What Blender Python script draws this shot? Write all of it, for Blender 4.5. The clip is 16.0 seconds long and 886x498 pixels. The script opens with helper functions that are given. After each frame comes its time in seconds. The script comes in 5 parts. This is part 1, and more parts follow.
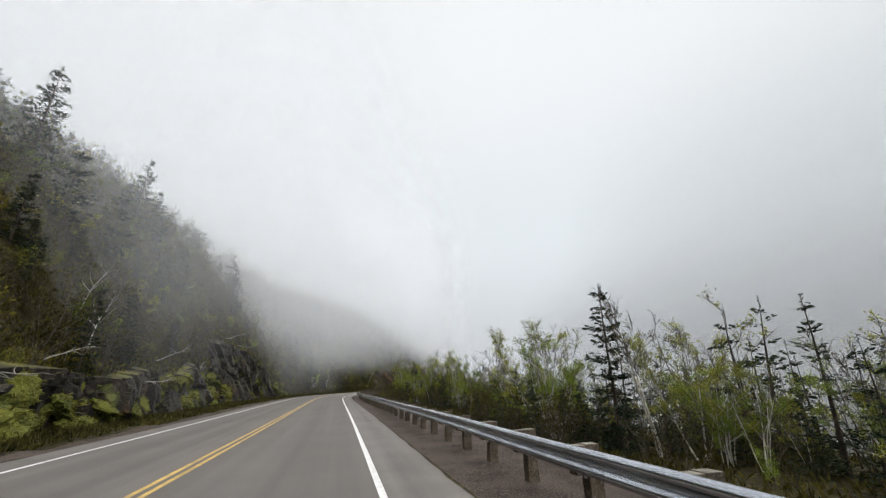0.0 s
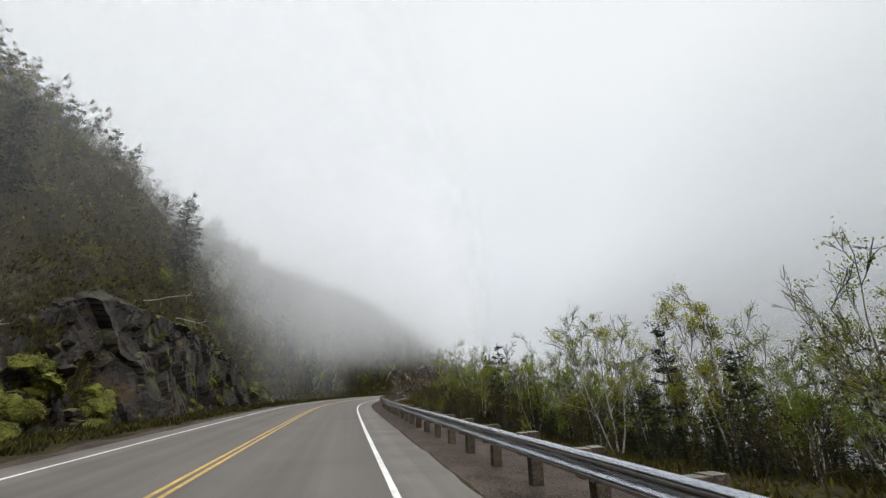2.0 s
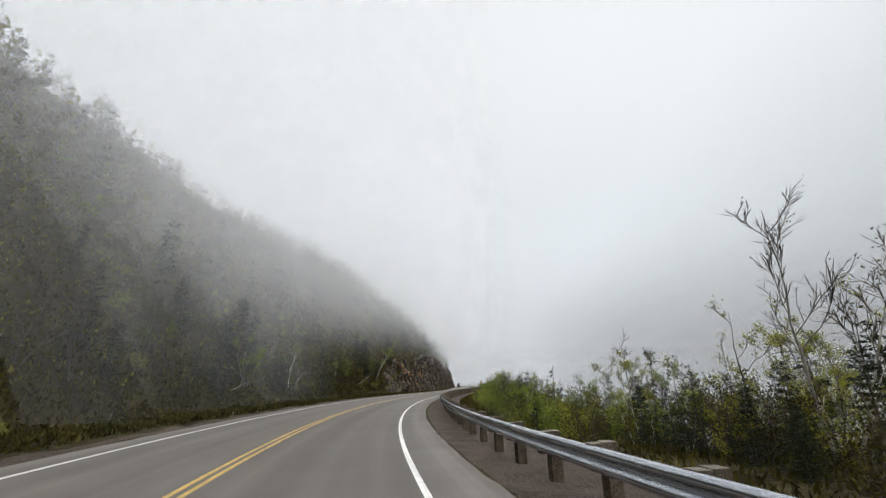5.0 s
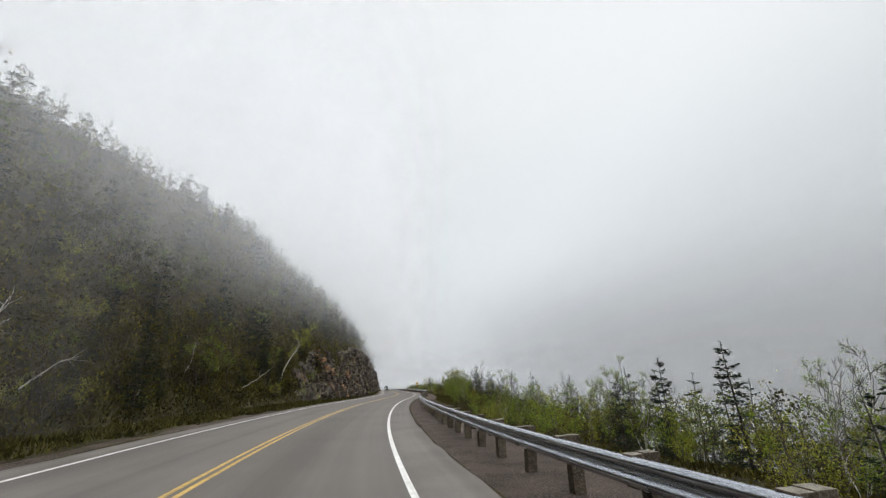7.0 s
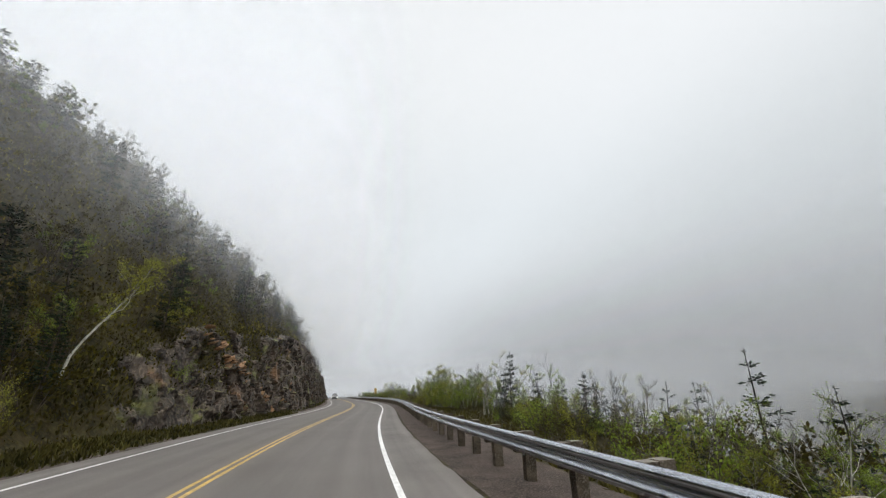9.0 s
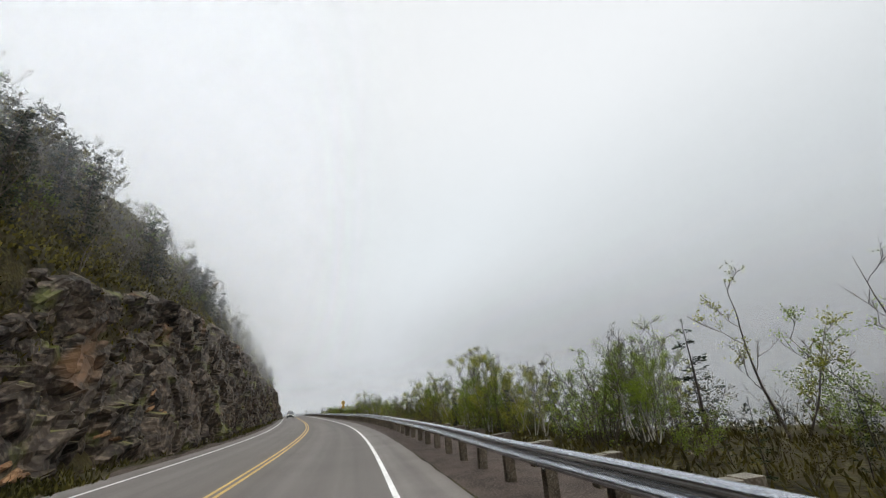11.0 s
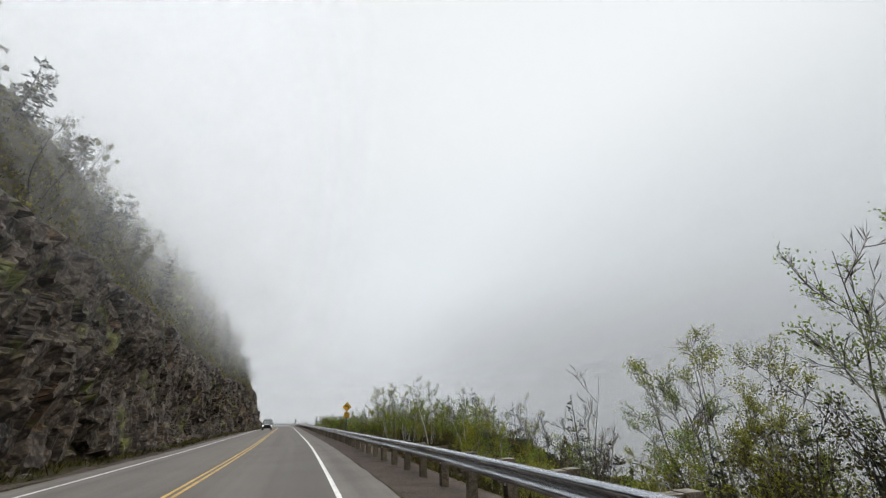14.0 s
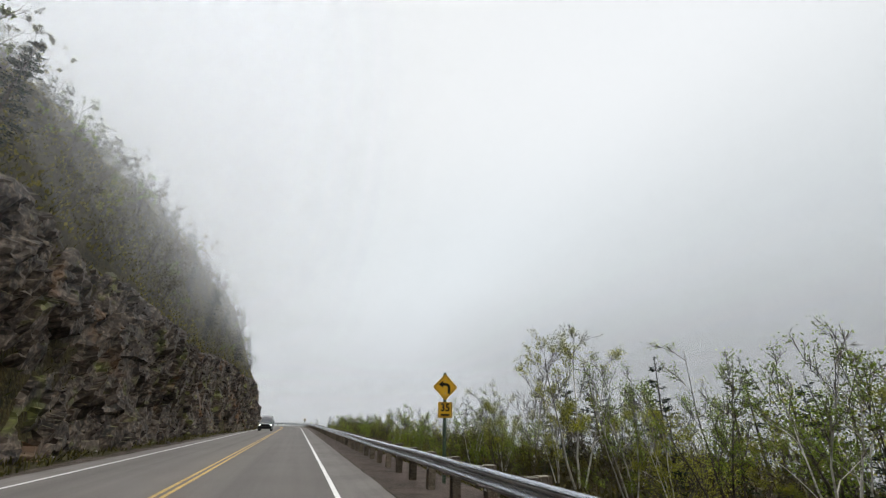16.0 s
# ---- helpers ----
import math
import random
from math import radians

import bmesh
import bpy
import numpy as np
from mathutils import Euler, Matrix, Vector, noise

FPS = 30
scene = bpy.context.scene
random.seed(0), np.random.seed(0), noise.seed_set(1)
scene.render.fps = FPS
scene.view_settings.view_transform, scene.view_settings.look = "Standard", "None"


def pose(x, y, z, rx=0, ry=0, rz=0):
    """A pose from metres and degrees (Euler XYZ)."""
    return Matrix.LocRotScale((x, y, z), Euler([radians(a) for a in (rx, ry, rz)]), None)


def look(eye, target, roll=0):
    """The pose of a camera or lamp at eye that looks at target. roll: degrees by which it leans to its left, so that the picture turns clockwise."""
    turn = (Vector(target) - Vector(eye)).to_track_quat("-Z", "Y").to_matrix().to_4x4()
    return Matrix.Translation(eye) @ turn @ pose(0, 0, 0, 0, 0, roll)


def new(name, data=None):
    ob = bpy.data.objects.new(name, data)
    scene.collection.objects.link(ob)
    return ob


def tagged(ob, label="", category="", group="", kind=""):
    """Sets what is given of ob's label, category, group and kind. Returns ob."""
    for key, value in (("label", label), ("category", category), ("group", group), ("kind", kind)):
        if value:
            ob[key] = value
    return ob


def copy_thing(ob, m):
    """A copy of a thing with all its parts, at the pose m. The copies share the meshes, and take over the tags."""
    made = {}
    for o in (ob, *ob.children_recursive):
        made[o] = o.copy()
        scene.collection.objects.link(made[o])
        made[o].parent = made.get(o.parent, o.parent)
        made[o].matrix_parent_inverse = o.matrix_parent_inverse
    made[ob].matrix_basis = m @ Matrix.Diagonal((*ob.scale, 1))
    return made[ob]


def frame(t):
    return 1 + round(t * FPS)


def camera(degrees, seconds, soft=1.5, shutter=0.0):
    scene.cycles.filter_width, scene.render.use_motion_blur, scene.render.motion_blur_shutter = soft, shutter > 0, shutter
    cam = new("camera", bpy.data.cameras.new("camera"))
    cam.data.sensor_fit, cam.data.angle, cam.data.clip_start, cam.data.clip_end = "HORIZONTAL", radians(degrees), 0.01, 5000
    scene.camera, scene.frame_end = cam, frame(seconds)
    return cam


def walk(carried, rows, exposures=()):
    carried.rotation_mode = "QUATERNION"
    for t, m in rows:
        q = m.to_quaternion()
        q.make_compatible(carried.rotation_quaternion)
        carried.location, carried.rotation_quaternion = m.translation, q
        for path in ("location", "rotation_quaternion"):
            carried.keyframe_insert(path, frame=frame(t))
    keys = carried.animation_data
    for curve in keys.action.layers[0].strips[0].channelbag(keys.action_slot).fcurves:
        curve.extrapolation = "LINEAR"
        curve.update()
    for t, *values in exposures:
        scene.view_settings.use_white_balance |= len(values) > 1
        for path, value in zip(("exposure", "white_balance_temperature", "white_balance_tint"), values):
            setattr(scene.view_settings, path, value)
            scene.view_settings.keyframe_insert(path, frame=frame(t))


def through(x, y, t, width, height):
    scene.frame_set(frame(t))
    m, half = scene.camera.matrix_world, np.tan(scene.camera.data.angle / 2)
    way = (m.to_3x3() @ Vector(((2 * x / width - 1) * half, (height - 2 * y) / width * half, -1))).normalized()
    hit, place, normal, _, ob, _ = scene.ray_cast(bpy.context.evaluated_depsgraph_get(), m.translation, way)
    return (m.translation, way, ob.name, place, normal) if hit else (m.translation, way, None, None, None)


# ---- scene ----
cam = camera(95.02, 16.0, soft=1.3, shutter=0.0)
PATH = [
    (0.0, pose(2.976, -2.028, 1.521, 108.46, 0, -13.63) @ pose(0, 0, 0, 0, 0, -1.28)),
    (0.5, pose(2.932, 4.658, 1.521, 108.57, 0, -13.11) @ pose(0, 0, 0, 0, 0, -1.29)),
    (1.0, pose(2.853, 11.324, 1.521, 108.70, 0, -12.80) @ pose(0, 0, 0, 0, 0, -1.29)),
    (1.5, pose(2.756, 18.002, 1.521, 108.79, 0, -12.60) @ pose(0, 0, 0, 0, 0, -1.30)),
    (2.0, pose(2.637, 24.727, 1.521, 108.80, 0, -12.39) @ pose(0, 0, 0, 0, 0, -1.30)),
    (2.5, pose(2.488, 31.496, 1.521, 108.68, 0, -12.25) @ pose(0, 0, 0, 0, 0, -1.31)),
    (3.0, pose(2.329, 38.292, 1.521, 108.49, 0, -12.32) @ pose(0, 0, 0, 0, 0, -1.31)),
    (3.5, pose(2.196, 45.132, 1.521, 108.35, 0, -12.56) @ pose(0, 0, 0, 0, 0, -1.28)),
    (4.0, pose(2.092, 52.082, 1.521, 108.32, 0, -12.90) @ pose(0, 0, 0, 0, 0, -1.13)),
    (4.5, pose(2.025, 59.125, 1.521, 108.38, 0, -13.73) @ pose(0, 0, 0, 0, 0, -0.84)),
    (5.0, pose(2.140, 66.143, 1.521, 108.48, 0, -16.09) @ pose(0, 0, 0, 0, 0, -0.54)),
    (5.5, pose(2.622, 73.068, 1.521, 108.58, 0, -19.45) @ pose(0, 0, 0, 0, 0, -0.33)),
    (6.0, pose(3.518, 79.857, 1.521, 108.66, 0, -22.55) @ pose(0, 0, 0, 0, 0, -0.32)),
    (6.5, pose(4.790, 86.422, 1.521, 108.68, 0, -25.14) @ pose(0, 0, 0, 0, 0, -0.63)),
    (7.0, pose(6.375, 92.848, 1.521, 108.67, 0, -27.19) @ pose(0, 0, 0, 0, 0, -1.12)),
    (7.5, pose(8.229, 99.374, 1.521, 108.75, 0, -29.08) @ pose(0, 0, 0, 0, 0, -1.51)),
    (8.0, pose(10.284, 105.842, 1.521, 108.88, 0, -30.98) @ pose(0, 0, 0, 0, 0, -1.80)),
    (8.5, pose(12.439, 112.103, 1.521, 109.10, 0, -32.75) @ pose(0, 0, 0, 0, 0, -1.83)),
    (9.0, pose(14.729, 118.294, 1.521, 109.37, 0, -34.18) @ pose(0, 0, 0, 0, 0, -1.80)),
    (9.5, pose(17.232, 124.571, 1.521, 109.64, 0, -35.32) @ pose(0, 0, 0, 0, 0, -2.10)),
    (10.0, pose(19.942, 130.897, 1.521, 109.91, 0, -36.63) @ pose(0, 0, 0, 0, 0, -2.80)),
    (10.5, pose(22.829, 137.213, 1.521, 110.20, 0, -38.15) @ pose(0, 0, 0, 0, 0, -3.61)),
    (11.0, pose(25.828, 143.511, 1.521, 110.54, 0, -39.38) @ pose(0, 0, 0, 0, 0, -4.24)),
    (11.5, pose(28.820, 149.789, 1.521, 110.97, 0, -40.27) @ pose(0, 0, 0, 0, 0, -4.41)),
    (12.0, pose(31.793, 156.119, 1.521, 111.45, 0, -40.55) @ pose(0, 0, 0, 0, 0, -4.26)),
    (12.5, pose(34.911, 162.684, 1.521, 111.74, 0, -40.26) @ pose(0, 0, 0, 0, 0, -3.85)),
    (13.0, pose(37.920, 169.247, 1.521, 111.96, 0, -39.84) @ pose(0, 0, 0, 0, 0, -3.28)),
    (13.5, pose(40.662, 175.488, 1.521, 112.20, 0, -39.21) @ pose(0, 0, 0, 0, 0, -2.58)),
    (14.0, pose(43.212, 181.551, 1.521, 112.41, 0, -38.47) @ pose(0, 0, 0, 0, 0, -1.77)),
    (14.5, pose(45.596, 187.658, 1.521, 112.61, 0, -37.68) @ pose(0, 0, 0, 0, 0, -1.03)),
    (15.0, pose(47.813, 193.862, 1.521, 112.78, 0, -37.08) @ pose(0, 0, 0, 0, 0, -0.40)),
    (15.5, pose(49.918, 200.066, 1.521, 112.94, 0, -36.72) @ pose(0, 0, 0, 0, 0, 0.16)),
    (16.0, pose(51.993, 206.280, 1.521, 113.10, 0, -36.38) @ pose(0, 0, 0, 0, 0, 0.73)),
]
walk(cam, PATH, [(0.0, 0.0), (16.0, 0.0)])

# World, sun and exposure: overcast, fog all round.
world = bpy.data.worlds.new("fog_sky")
scene.world = world
world.use_nodes = True
wn, wl = world.node_tree.nodes, world.node_tree.links
wn.clear()
sky = wn.new("ShaderNodeTexSky")
sky.sky_type, sky.sun_disc = "NISHITA", False
sky.sun_elevation, sky.sun_rotation = radians(58), radians(20)
sky_bg = wn.new("ShaderNodeBackground")
sky_bg.inputs["Strength"].default_value = 0.05
wl.new(sky.outputs["Color"], sky_bg.inputs["Color"])
coord = wn.new("ShaderNodeTexCoord")
split = wn.new("ShaderNodeSeparateXYZ")
wl.new(coord.outputs["Generated"], split.inputs[0])
ramp = wn.new("ShaderNodeValToRGB")
ramp.color_ramp.interpolation = "EASE"
stops = ramp.color_ramp.elements
stops[0].position, stops[0].color = 0.0, (0.60, 0.625, 0.66, 1)
stops[1].position, stops[1].color = 0.35, (0.825, 0.875, 0.91, 1)
for at_, col in ((0.72, (0.945, 0.972, 0.995, 1)), (1.0, (0.975, 0.99, 1.0, 1))):
    stop = stops.new(at_)
    stop.color = col
wl.new(split.outputs["Z"], ramp.inputs[0])
cloud_bg = wn.new("ShaderNodeBackground")
cloud_bg.inputs["Strength"].default_value = 1.0
# Brighter towards the zenith, as under every overcast sky.
lift = wn.new("ShaderNodeMapRange")
lift.inputs["From Min"].default_value, lift.inputs["From Max"].default_value = 0.80, 1.0
lift.inputs["To Min"].default_value, lift.inputs["To Max"].default_value = 0.99, 4.2
lift.interpolation_type = "SMOOTHSTEP"
wl.new(split.outputs["Z"], lift.inputs["Value"])
wl.new(lift.outputs["Result"], cloud_bg.inputs["Strength"])
wl.new(ramp.outputs[0], cloud_bg.inputs["Color"])
add = wn.new("ShaderNodeAddShader")
wl.new(sky_bg.outputs[0], add.inputs[0])
wl.new(cloud_bg.outputs[0], add.inputs[1])
world_out = wn.new("ShaderNodeOutputWorld")
mixw = wn.new("ShaderNodeMixShader")
mixw.inputs[0].default_value = 0.96
wl.new(sky_bg.outputs[0], mixw.inputs[1])
wl.new(cloud_bg.outputs[0], mixw.inputs[2])
wl.new(mixw.outputs[0], world_out.inputs["Surface"])
wn.remove(add)

sun_data = bpy.data.lights.new("sun", "SUN")
sun_data.energy, sun_data.angle, sun_data.color = 1.0, radians(60), (1.0, 0.97, 0.93)
sun = new("sun", sun_data)
sun.matrix_world = look((0, 0, 60), (-10, 22, 0))

# ---------- helpers ----------
rng = np.random.default_rng(7)


def mesh_of(name, verts, faces, mats, index=None, smooth=False):
    me = bpy.data.meshes.new(name)
    me.from_pydata([tuple(v) for v in verts] if not isinstance(verts, np.ndarray) else verts.tolist(), [], faces if isinstance(faces, list) else faces.tolist())
    for m in (mats if isinstance(mats, (list, tuple)) else [mats]):
        me.materials.append(m)
    if index is not None:
        me.polygons.foreach_set("material_index", np.asarray(index, dtype=np.int32))
    if smooth:
        me.polygons.foreach_set("use_smooth", np.ones(len(me.polygons), dtype=bool))
    me.update()
    return me


def piece(name, me, parent=None, m=None, label=""):
    ob = new(name, me)
    if parent is not None:
        ob.parent = parent
    if m is not None:
        ob.matrix_basis = m
    return tagged(ob, label) if label else ob


def part(name, bm, material, parent, label="", m=None, smooth=False):
    me = bpy.data.meshes.new(name)
    bm.to_mesh(me)
    bm.free()
    me.materials.append(material)
    if smooth:
        me.polygons.foreach_set("use_smooth", np.ones(len(me.polygons), dtype=bool))
    return piece(name, me, parent, m, label)


def box_bm(x0, y0, z0, x1, y1, z1, bevel=0.0, bm=None):
    bm = bm or bmesh.new()
    made = bmesh.ops.create_cube(bm, size=1, matrix=Matrix.Translation(((x0 + x1) / 2, (y0 + y1) / 2, (z0 + z1) / 2)) @ Matrix.Diagonal((x1 - x0, y1 - y0, z1 - z0, 1)))
    if bevel:
        edges = list({e for v in made["verts"] for e in v.link_edges})
        bmesh.ops.bevel(bm, geom=edges, offset=bevel, segments=2, affect="EDGES", profile=0.7)
    return bm


def grid_faces(rows, cols):
    i = np.arange(rows - 1)[:, None] * cols + np.arange(cols - 1)[None]
    return np.stack([i, i + 1, i + cols + 1, i + cols], -1).reshape(-1, 4)


# The road's centre line: bend (left positive, in hundredths per metre) at stations.
BEND_AT = np.arange(-30, 405, 14.0)
BEND = np.array([0.106, 0.116, 0.136, 0.020, 0.048, -0.055, -0.063, -0.823, -0.746, -0.520, -0.484, -0.255, -0.386, -0.124, 0.295, 0.303, 0.282, 0.056, 0.120, 0.000, 0.000, 0.000, 0.000, 0.000, 0.100, 0.400, 1.500, 2.500, 2.500, 2.200, 1.800, 1.000]) / 100
ST = np.arange(-400, 1501, 1.0)
_bend = np.where((ST < -30) | (ST > 408), 0, np.interp(ST, BEND_AT, BEND))
_turn = np.concatenate([[0], np.cumsum((_bend[1:] + _bend[:-1]) / 2)])
_turn -= np.interp(0, ST, _turn)
_mid = (_turn[1:] + _turn[:-1]) / 2
_cx = np.concatenate([[0], np.cumsum(-np.sin(_mid))])
_cy = np.concatenate([[0], np.cumsum(np.cos(_mid))])
_cx -= np.interp(0, ST, _cx)
_cy -= np.interp(0, ST, _cy)


def at(s, n, z=0.0):
    """World place of a point s metres along the road, n metres to its right, z up."""
    s, n = np.asarray(s, float), np.asarray(n, float)
    th = np.interp(s, ST, _turn)
    return np.stack(np.broadcast_arrays(np.interp(s, ST, _cx) + n * np.cos(th), np.interp(s, ST, _cy) + n * np.sin(th), np.asarray(z, float)), -1)


def heading(s):
    return float(np.degrees(np.interp(s, ST, _turn)))


def place(s, n, z=0.0, turn=0.0, size=1.0):
    x, y, zz = at(s, n, z)
    return pose(x, y, zz, 0, 0, heading(s) + turn) @ Matrix.Diagonal((size, size, size, 1))


# Smooth value noise on arrays.
_lat = rng.random((64, 64, 16))


def vnoise(x, y, z=0.0):
    x, y, z = np.broadcast_arrays(np.asarray(x, float), np.asarray(y, float), np.asarray(z, float))
    xi, yi, zi = np.floor(x).astype(int), np.floor(y).astype(int), np.floor(z).astype(int)
    fx, fy, fz = x - xi, y - yi, z - zi
    fx, fy, fz = fx * fx * (3 - 2 * fx), fy * fy * (3 - 2 * fy), fz * fz * (3 - 2 * fz)
    out = 0
    for a in (0, 1):
        for b in (0, 1):
            for c in (0, 1):
                out = out + _lat[(xi + a) % 64, (yi + b) % 64, (zi + c) % 16] * (fx if a else 1 - fx) * (fy if b else 1 - fy) * (fz if c else 1 - fz)
    return out * 2 - 1


def fbm(x, y, octaves=4):
    out, amp = 0, 1.0
    for o in range(octaves):
        out = out + amp * vnoise(x * 2 ** o + 17 * o, y * 2 ** o + 5 * o)
        amp *= 0.5
    return out


_cell = rng.random((128, 128, 6))


def blocks(u, v):
    """Angular broken rock: each cell is a tilted facet of its own height. Returns the relief, in units of one cell, and the cell's number."""
    ui, vi = np.floor(u).astype(int), np.floor(v).astype(int)
    best, relief, which = np.full(np.shape(u), 9e9), np.zeros(np.shape(u)), np.zeros(np.shape(u))
    for a in (-1, 0, 1):
        for b in (-1, 0, 1):
            r = _cell[(ui + a) % 128, (vi + b) % 128]
            du, dv = u - (ui + a + r[..., 0]), v - (vi + b + r[..., 1])
            d = np.abs(du) + np.abs(dv) * 1.1 + 0.25 * np.abs(du + dv)
            h = r[..., 2] + (r[..., 3] - 0.5) * 1.1 * du + (r[..., 4] - 0.35) * 1.2 * dv
            near = d < best
            best, relief, which = np.where(near, d, best), np.where(near, h, relief), np.where(near, r[..., 5], which)
    return relief, which

# ---------- materials ----------


def material(name, base, dark, light=None, scale=1.0, fine=12.0, rough=0.85, bump=0.3, spread=(0.38, 0.62), random_tone=0.0, metal=0.0, spec=0.12, island=0.0, distance=0.02):
    """A two-scale noisy surface at real size; the world's metres drive the pattern."""
    m = bpy.data.materials.new(name)
    m.use_nodes = True
    n, l = m.node_tree.nodes, m.node_tree.links
    b = n["Principled BSDF"]
    geo = n.new("ShaderNodeNewGeometry")
    big, small = n.new("ShaderNodeTexNoise"), n.new("ShaderNodeTexNoise")
    big.inputs["Scale"].default_value, big.inputs["Detail"].default_value = scale, 5
    small.inputs["Scale"].default_value, small.inputs["Detail"].default_value = fine, 4
    l.new(geo.outputs["Position"], big.inputs["Vector"])
    l.new(geo.outputs["Position"], small.inputs["Vector"])
    span = n.new("ShaderNodeMapRange")
    span.inputs["From Min"].default_value, span.inputs["From Max"].default_value = spread
    l.new(big.outputs["Fac"], span.inputs["Value"])
    mix = n.new("ShaderNodeMix")
    mix.data_type = "RGBA"
    mix.inputs[6].default_value, mix.inputs[7].default_value = (*dark, 1), (*base, 1)
    l.new(span.outputs[0], mix.inputs[0])
    mix2 = n.new("ShaderNodeMix")
    mix2.data_type = "RGBA"
    mix2.inputs[7].default_value = (*(light or base), 1)
    grain = n.new("ShaderNodeMapRange")
    grain.inputs["From Min"].default_value, grain.inputs["From Max"].default_value = 0.48, 0.72
    l.new(small.outputs["Fac"], grain.inputs["Value"])
    l.new(grain.outputs[0], mix2.inputs[0])
    l.new(mix.outputs[2], mix2.inputs[6])
    last = mix2.outputs[2]
    if random_tone or island:
        hsv = n.new("ShaderNodeHueSaturation")
        src = n.new("ShaderNodeObjectInfo").outputs["Random"] if random_tone else geo.outputs["Random Per Island"]
        tone = n.new("ShaderNodeMapRange")
        k = random_tone or island
        tone.inputs["To Min"].default_value, tone.inputs["To Max"].default_value = 1 - k, 1 + k
        l.new(src, tone.inputs["Value"])
        l.new(tone.outputs[0], hsv.inputs["Value"])
        l.new(last, hsv.inputs["Color"])
        last = hsv.outputs[0]
    l.new(last, b.inputs["Base Color"])
    b.inputs["Roughness"].default_value, b.inputs["Metallic"].default_value = rough, metal
    b.inputs["Specular IOR Level"].default_value = spec
    if bump:
        bp = n.new("ShaderNodeBump")
        bp.inputs["Strength"].default_value, bp.inputs["Distance"].default_value = bump, distance
        l.new(small.outputs["Fac"], bp.inputs["Height"])
        l.new(bp.outputs[0], b.inputs["Normal"])
    return m


def leafy(name, base, dark, through=0.35, island=0.35, rough=0.6):
    """Leaves: each one of its own tone, some light passing through."""
    m = material(name, base, dark, scale=0.6, fine=5, rough=rough, bump=0, island=island, spec=0.06)
    n, l = m.node_tree.nodes, m.node_tree.links
    b = n["Principled BSDF"]
    tr = n.new("ShaderNodeBsdfTranslucent")
    tint = b.inputs["Base Color"].links[0].from_socket
    l.new(tint, tr.inputs["Color"])
    mx = n.new("ShaderNodeMixShader")
    mx.inputs[0].default_value = through
    l.new(b.outputs[0], mx.inputs[1])
    l.new(tr.outputs[0], mx.inputs[2])
    l.new(mx.outputs[0], n["Material Output"].inputs["Surface"])
    return m


ASPHALT = material("asphalt", (0.124, 0.113, 0.103), (0.110, 0.100, 0.091), (0.160, 0.147, 0.135), scale=0.35, fine=160, rough=0.72, bump=0.35, distance=0.006)
WHITE_PAINT = material("white_road_paint", (0.74, 0.73, 0.71), (0.55, 0.54, 0.52), (0.8, 0.79, 0.77), scale=5, fine=90, rough=0.6, bump=0.2, distance=0.004)
YELLOW_PAINT = material("yellow_road_paint", (0.58, 0.38, 0.10), (0.36, 0.25, 0.09), (0.66, 0.46, 0.16), scale=4, fine=90, rough=0.6, bump=0.2, distance=0.004)
GRAVEL = material("dark_gravel", (0.066, 0.051, 0.042), (0.034, 0.026, 0.021), (0.16, 0.13, 0.112), scale=1.2, fine=32, rough=0.95, bump=0.9, distance=0.04)
SOIL = material("forest_floor", (0.036, 0.029, 0.011), (0.015, 0.012, 0.006), (0.062, 0.054, 0.017), scale=0.8, fine=7, rough=0.95, bump=0.8, distance=0.1)
STEEL = material("galvanized_steel", (0.43, 0.455, 0.49), (0.35, 0.37, 0.405), (0.5, 0.52, 0.55), scale=1.2, fine=30, rough=0.23, bump=0.03, metal=1.0, distance=0.003)
POST_WOOD = material("weathered_post_wood", (0.11, 0.088, 0.062), (0.06, 0.047, 0.034), (0.2, 0.175, 0.14), scale=6, fine=40, rough=0.9, bump=0.5, random_tone=0.25)
# Weathered grey wood for upward faces, with the sky's light put into its colour.
POST_TOP = material("grey_wood_skylit_top", (0.19, 0.175, 0.145), (0.12, 0.11, 0.09), (0.26, 0.24, 0.205), scale=8, fine=60, rough=0.9, bump=0.4, random_tone=0.2)
REFLECTOR = material("white_reflector_sheet", (0.8, 0.8, 0.78), (0.7, 0.7, 0.68), scale=20, fine=200, rough=0.4, bump=0)
BIRCH_BARK = material("pale_birch_bark", (0.56, 0.525, 0.47), (0.17, 0.145, 0.12), (0.68, 0.65, 0.60), scale=3.0, fine=18, rough=0.8, bump=0.4, spread=(0.30, 0.5), random_tone=0.25)
TWIG = material("grey_brown_twigs", (0.10, 0.082, 0.064), (0.055, 0.044, 0.034), (0.17, 0.145, 0.118), scale=3, fine=20, rough=0.9, bump=0)
DARK_BARK = material("dark_bark", (0.075, 0.06, 0.047), (0.04, 0.032, 0.026), (0.13, 0.11, 0.09), scale=4, fine=25, rough=0.95, bump=0.5)
SPRING_LEAF = leafy("spring_leaves", (0.34, 0.34, 0.052), (0.20, 0.205, 0.036), through=0.5)
FRESH_LEAF = leafy("fresh_green_leaves", (0.245, 0.32, 0.045), (0.14, 0.19, 0.03), through=0.5)
DULL_LEAF = leafy("dull_hill_leaves", (0.17, 0.145, 0.027), (0.09, 0.076, 0.015), island=0.35)
MILD_LEAF = leafy("mild_green_hill_leaves", (0.14, 0.17, 0.026), (0.07, 0.088, 0.015), island=0.35)
OLIVE_LEAF = leafy("olive_leaves", (0.078, 0.066, 0.014), (0.032, 0.027, 0.008), island=0.5)
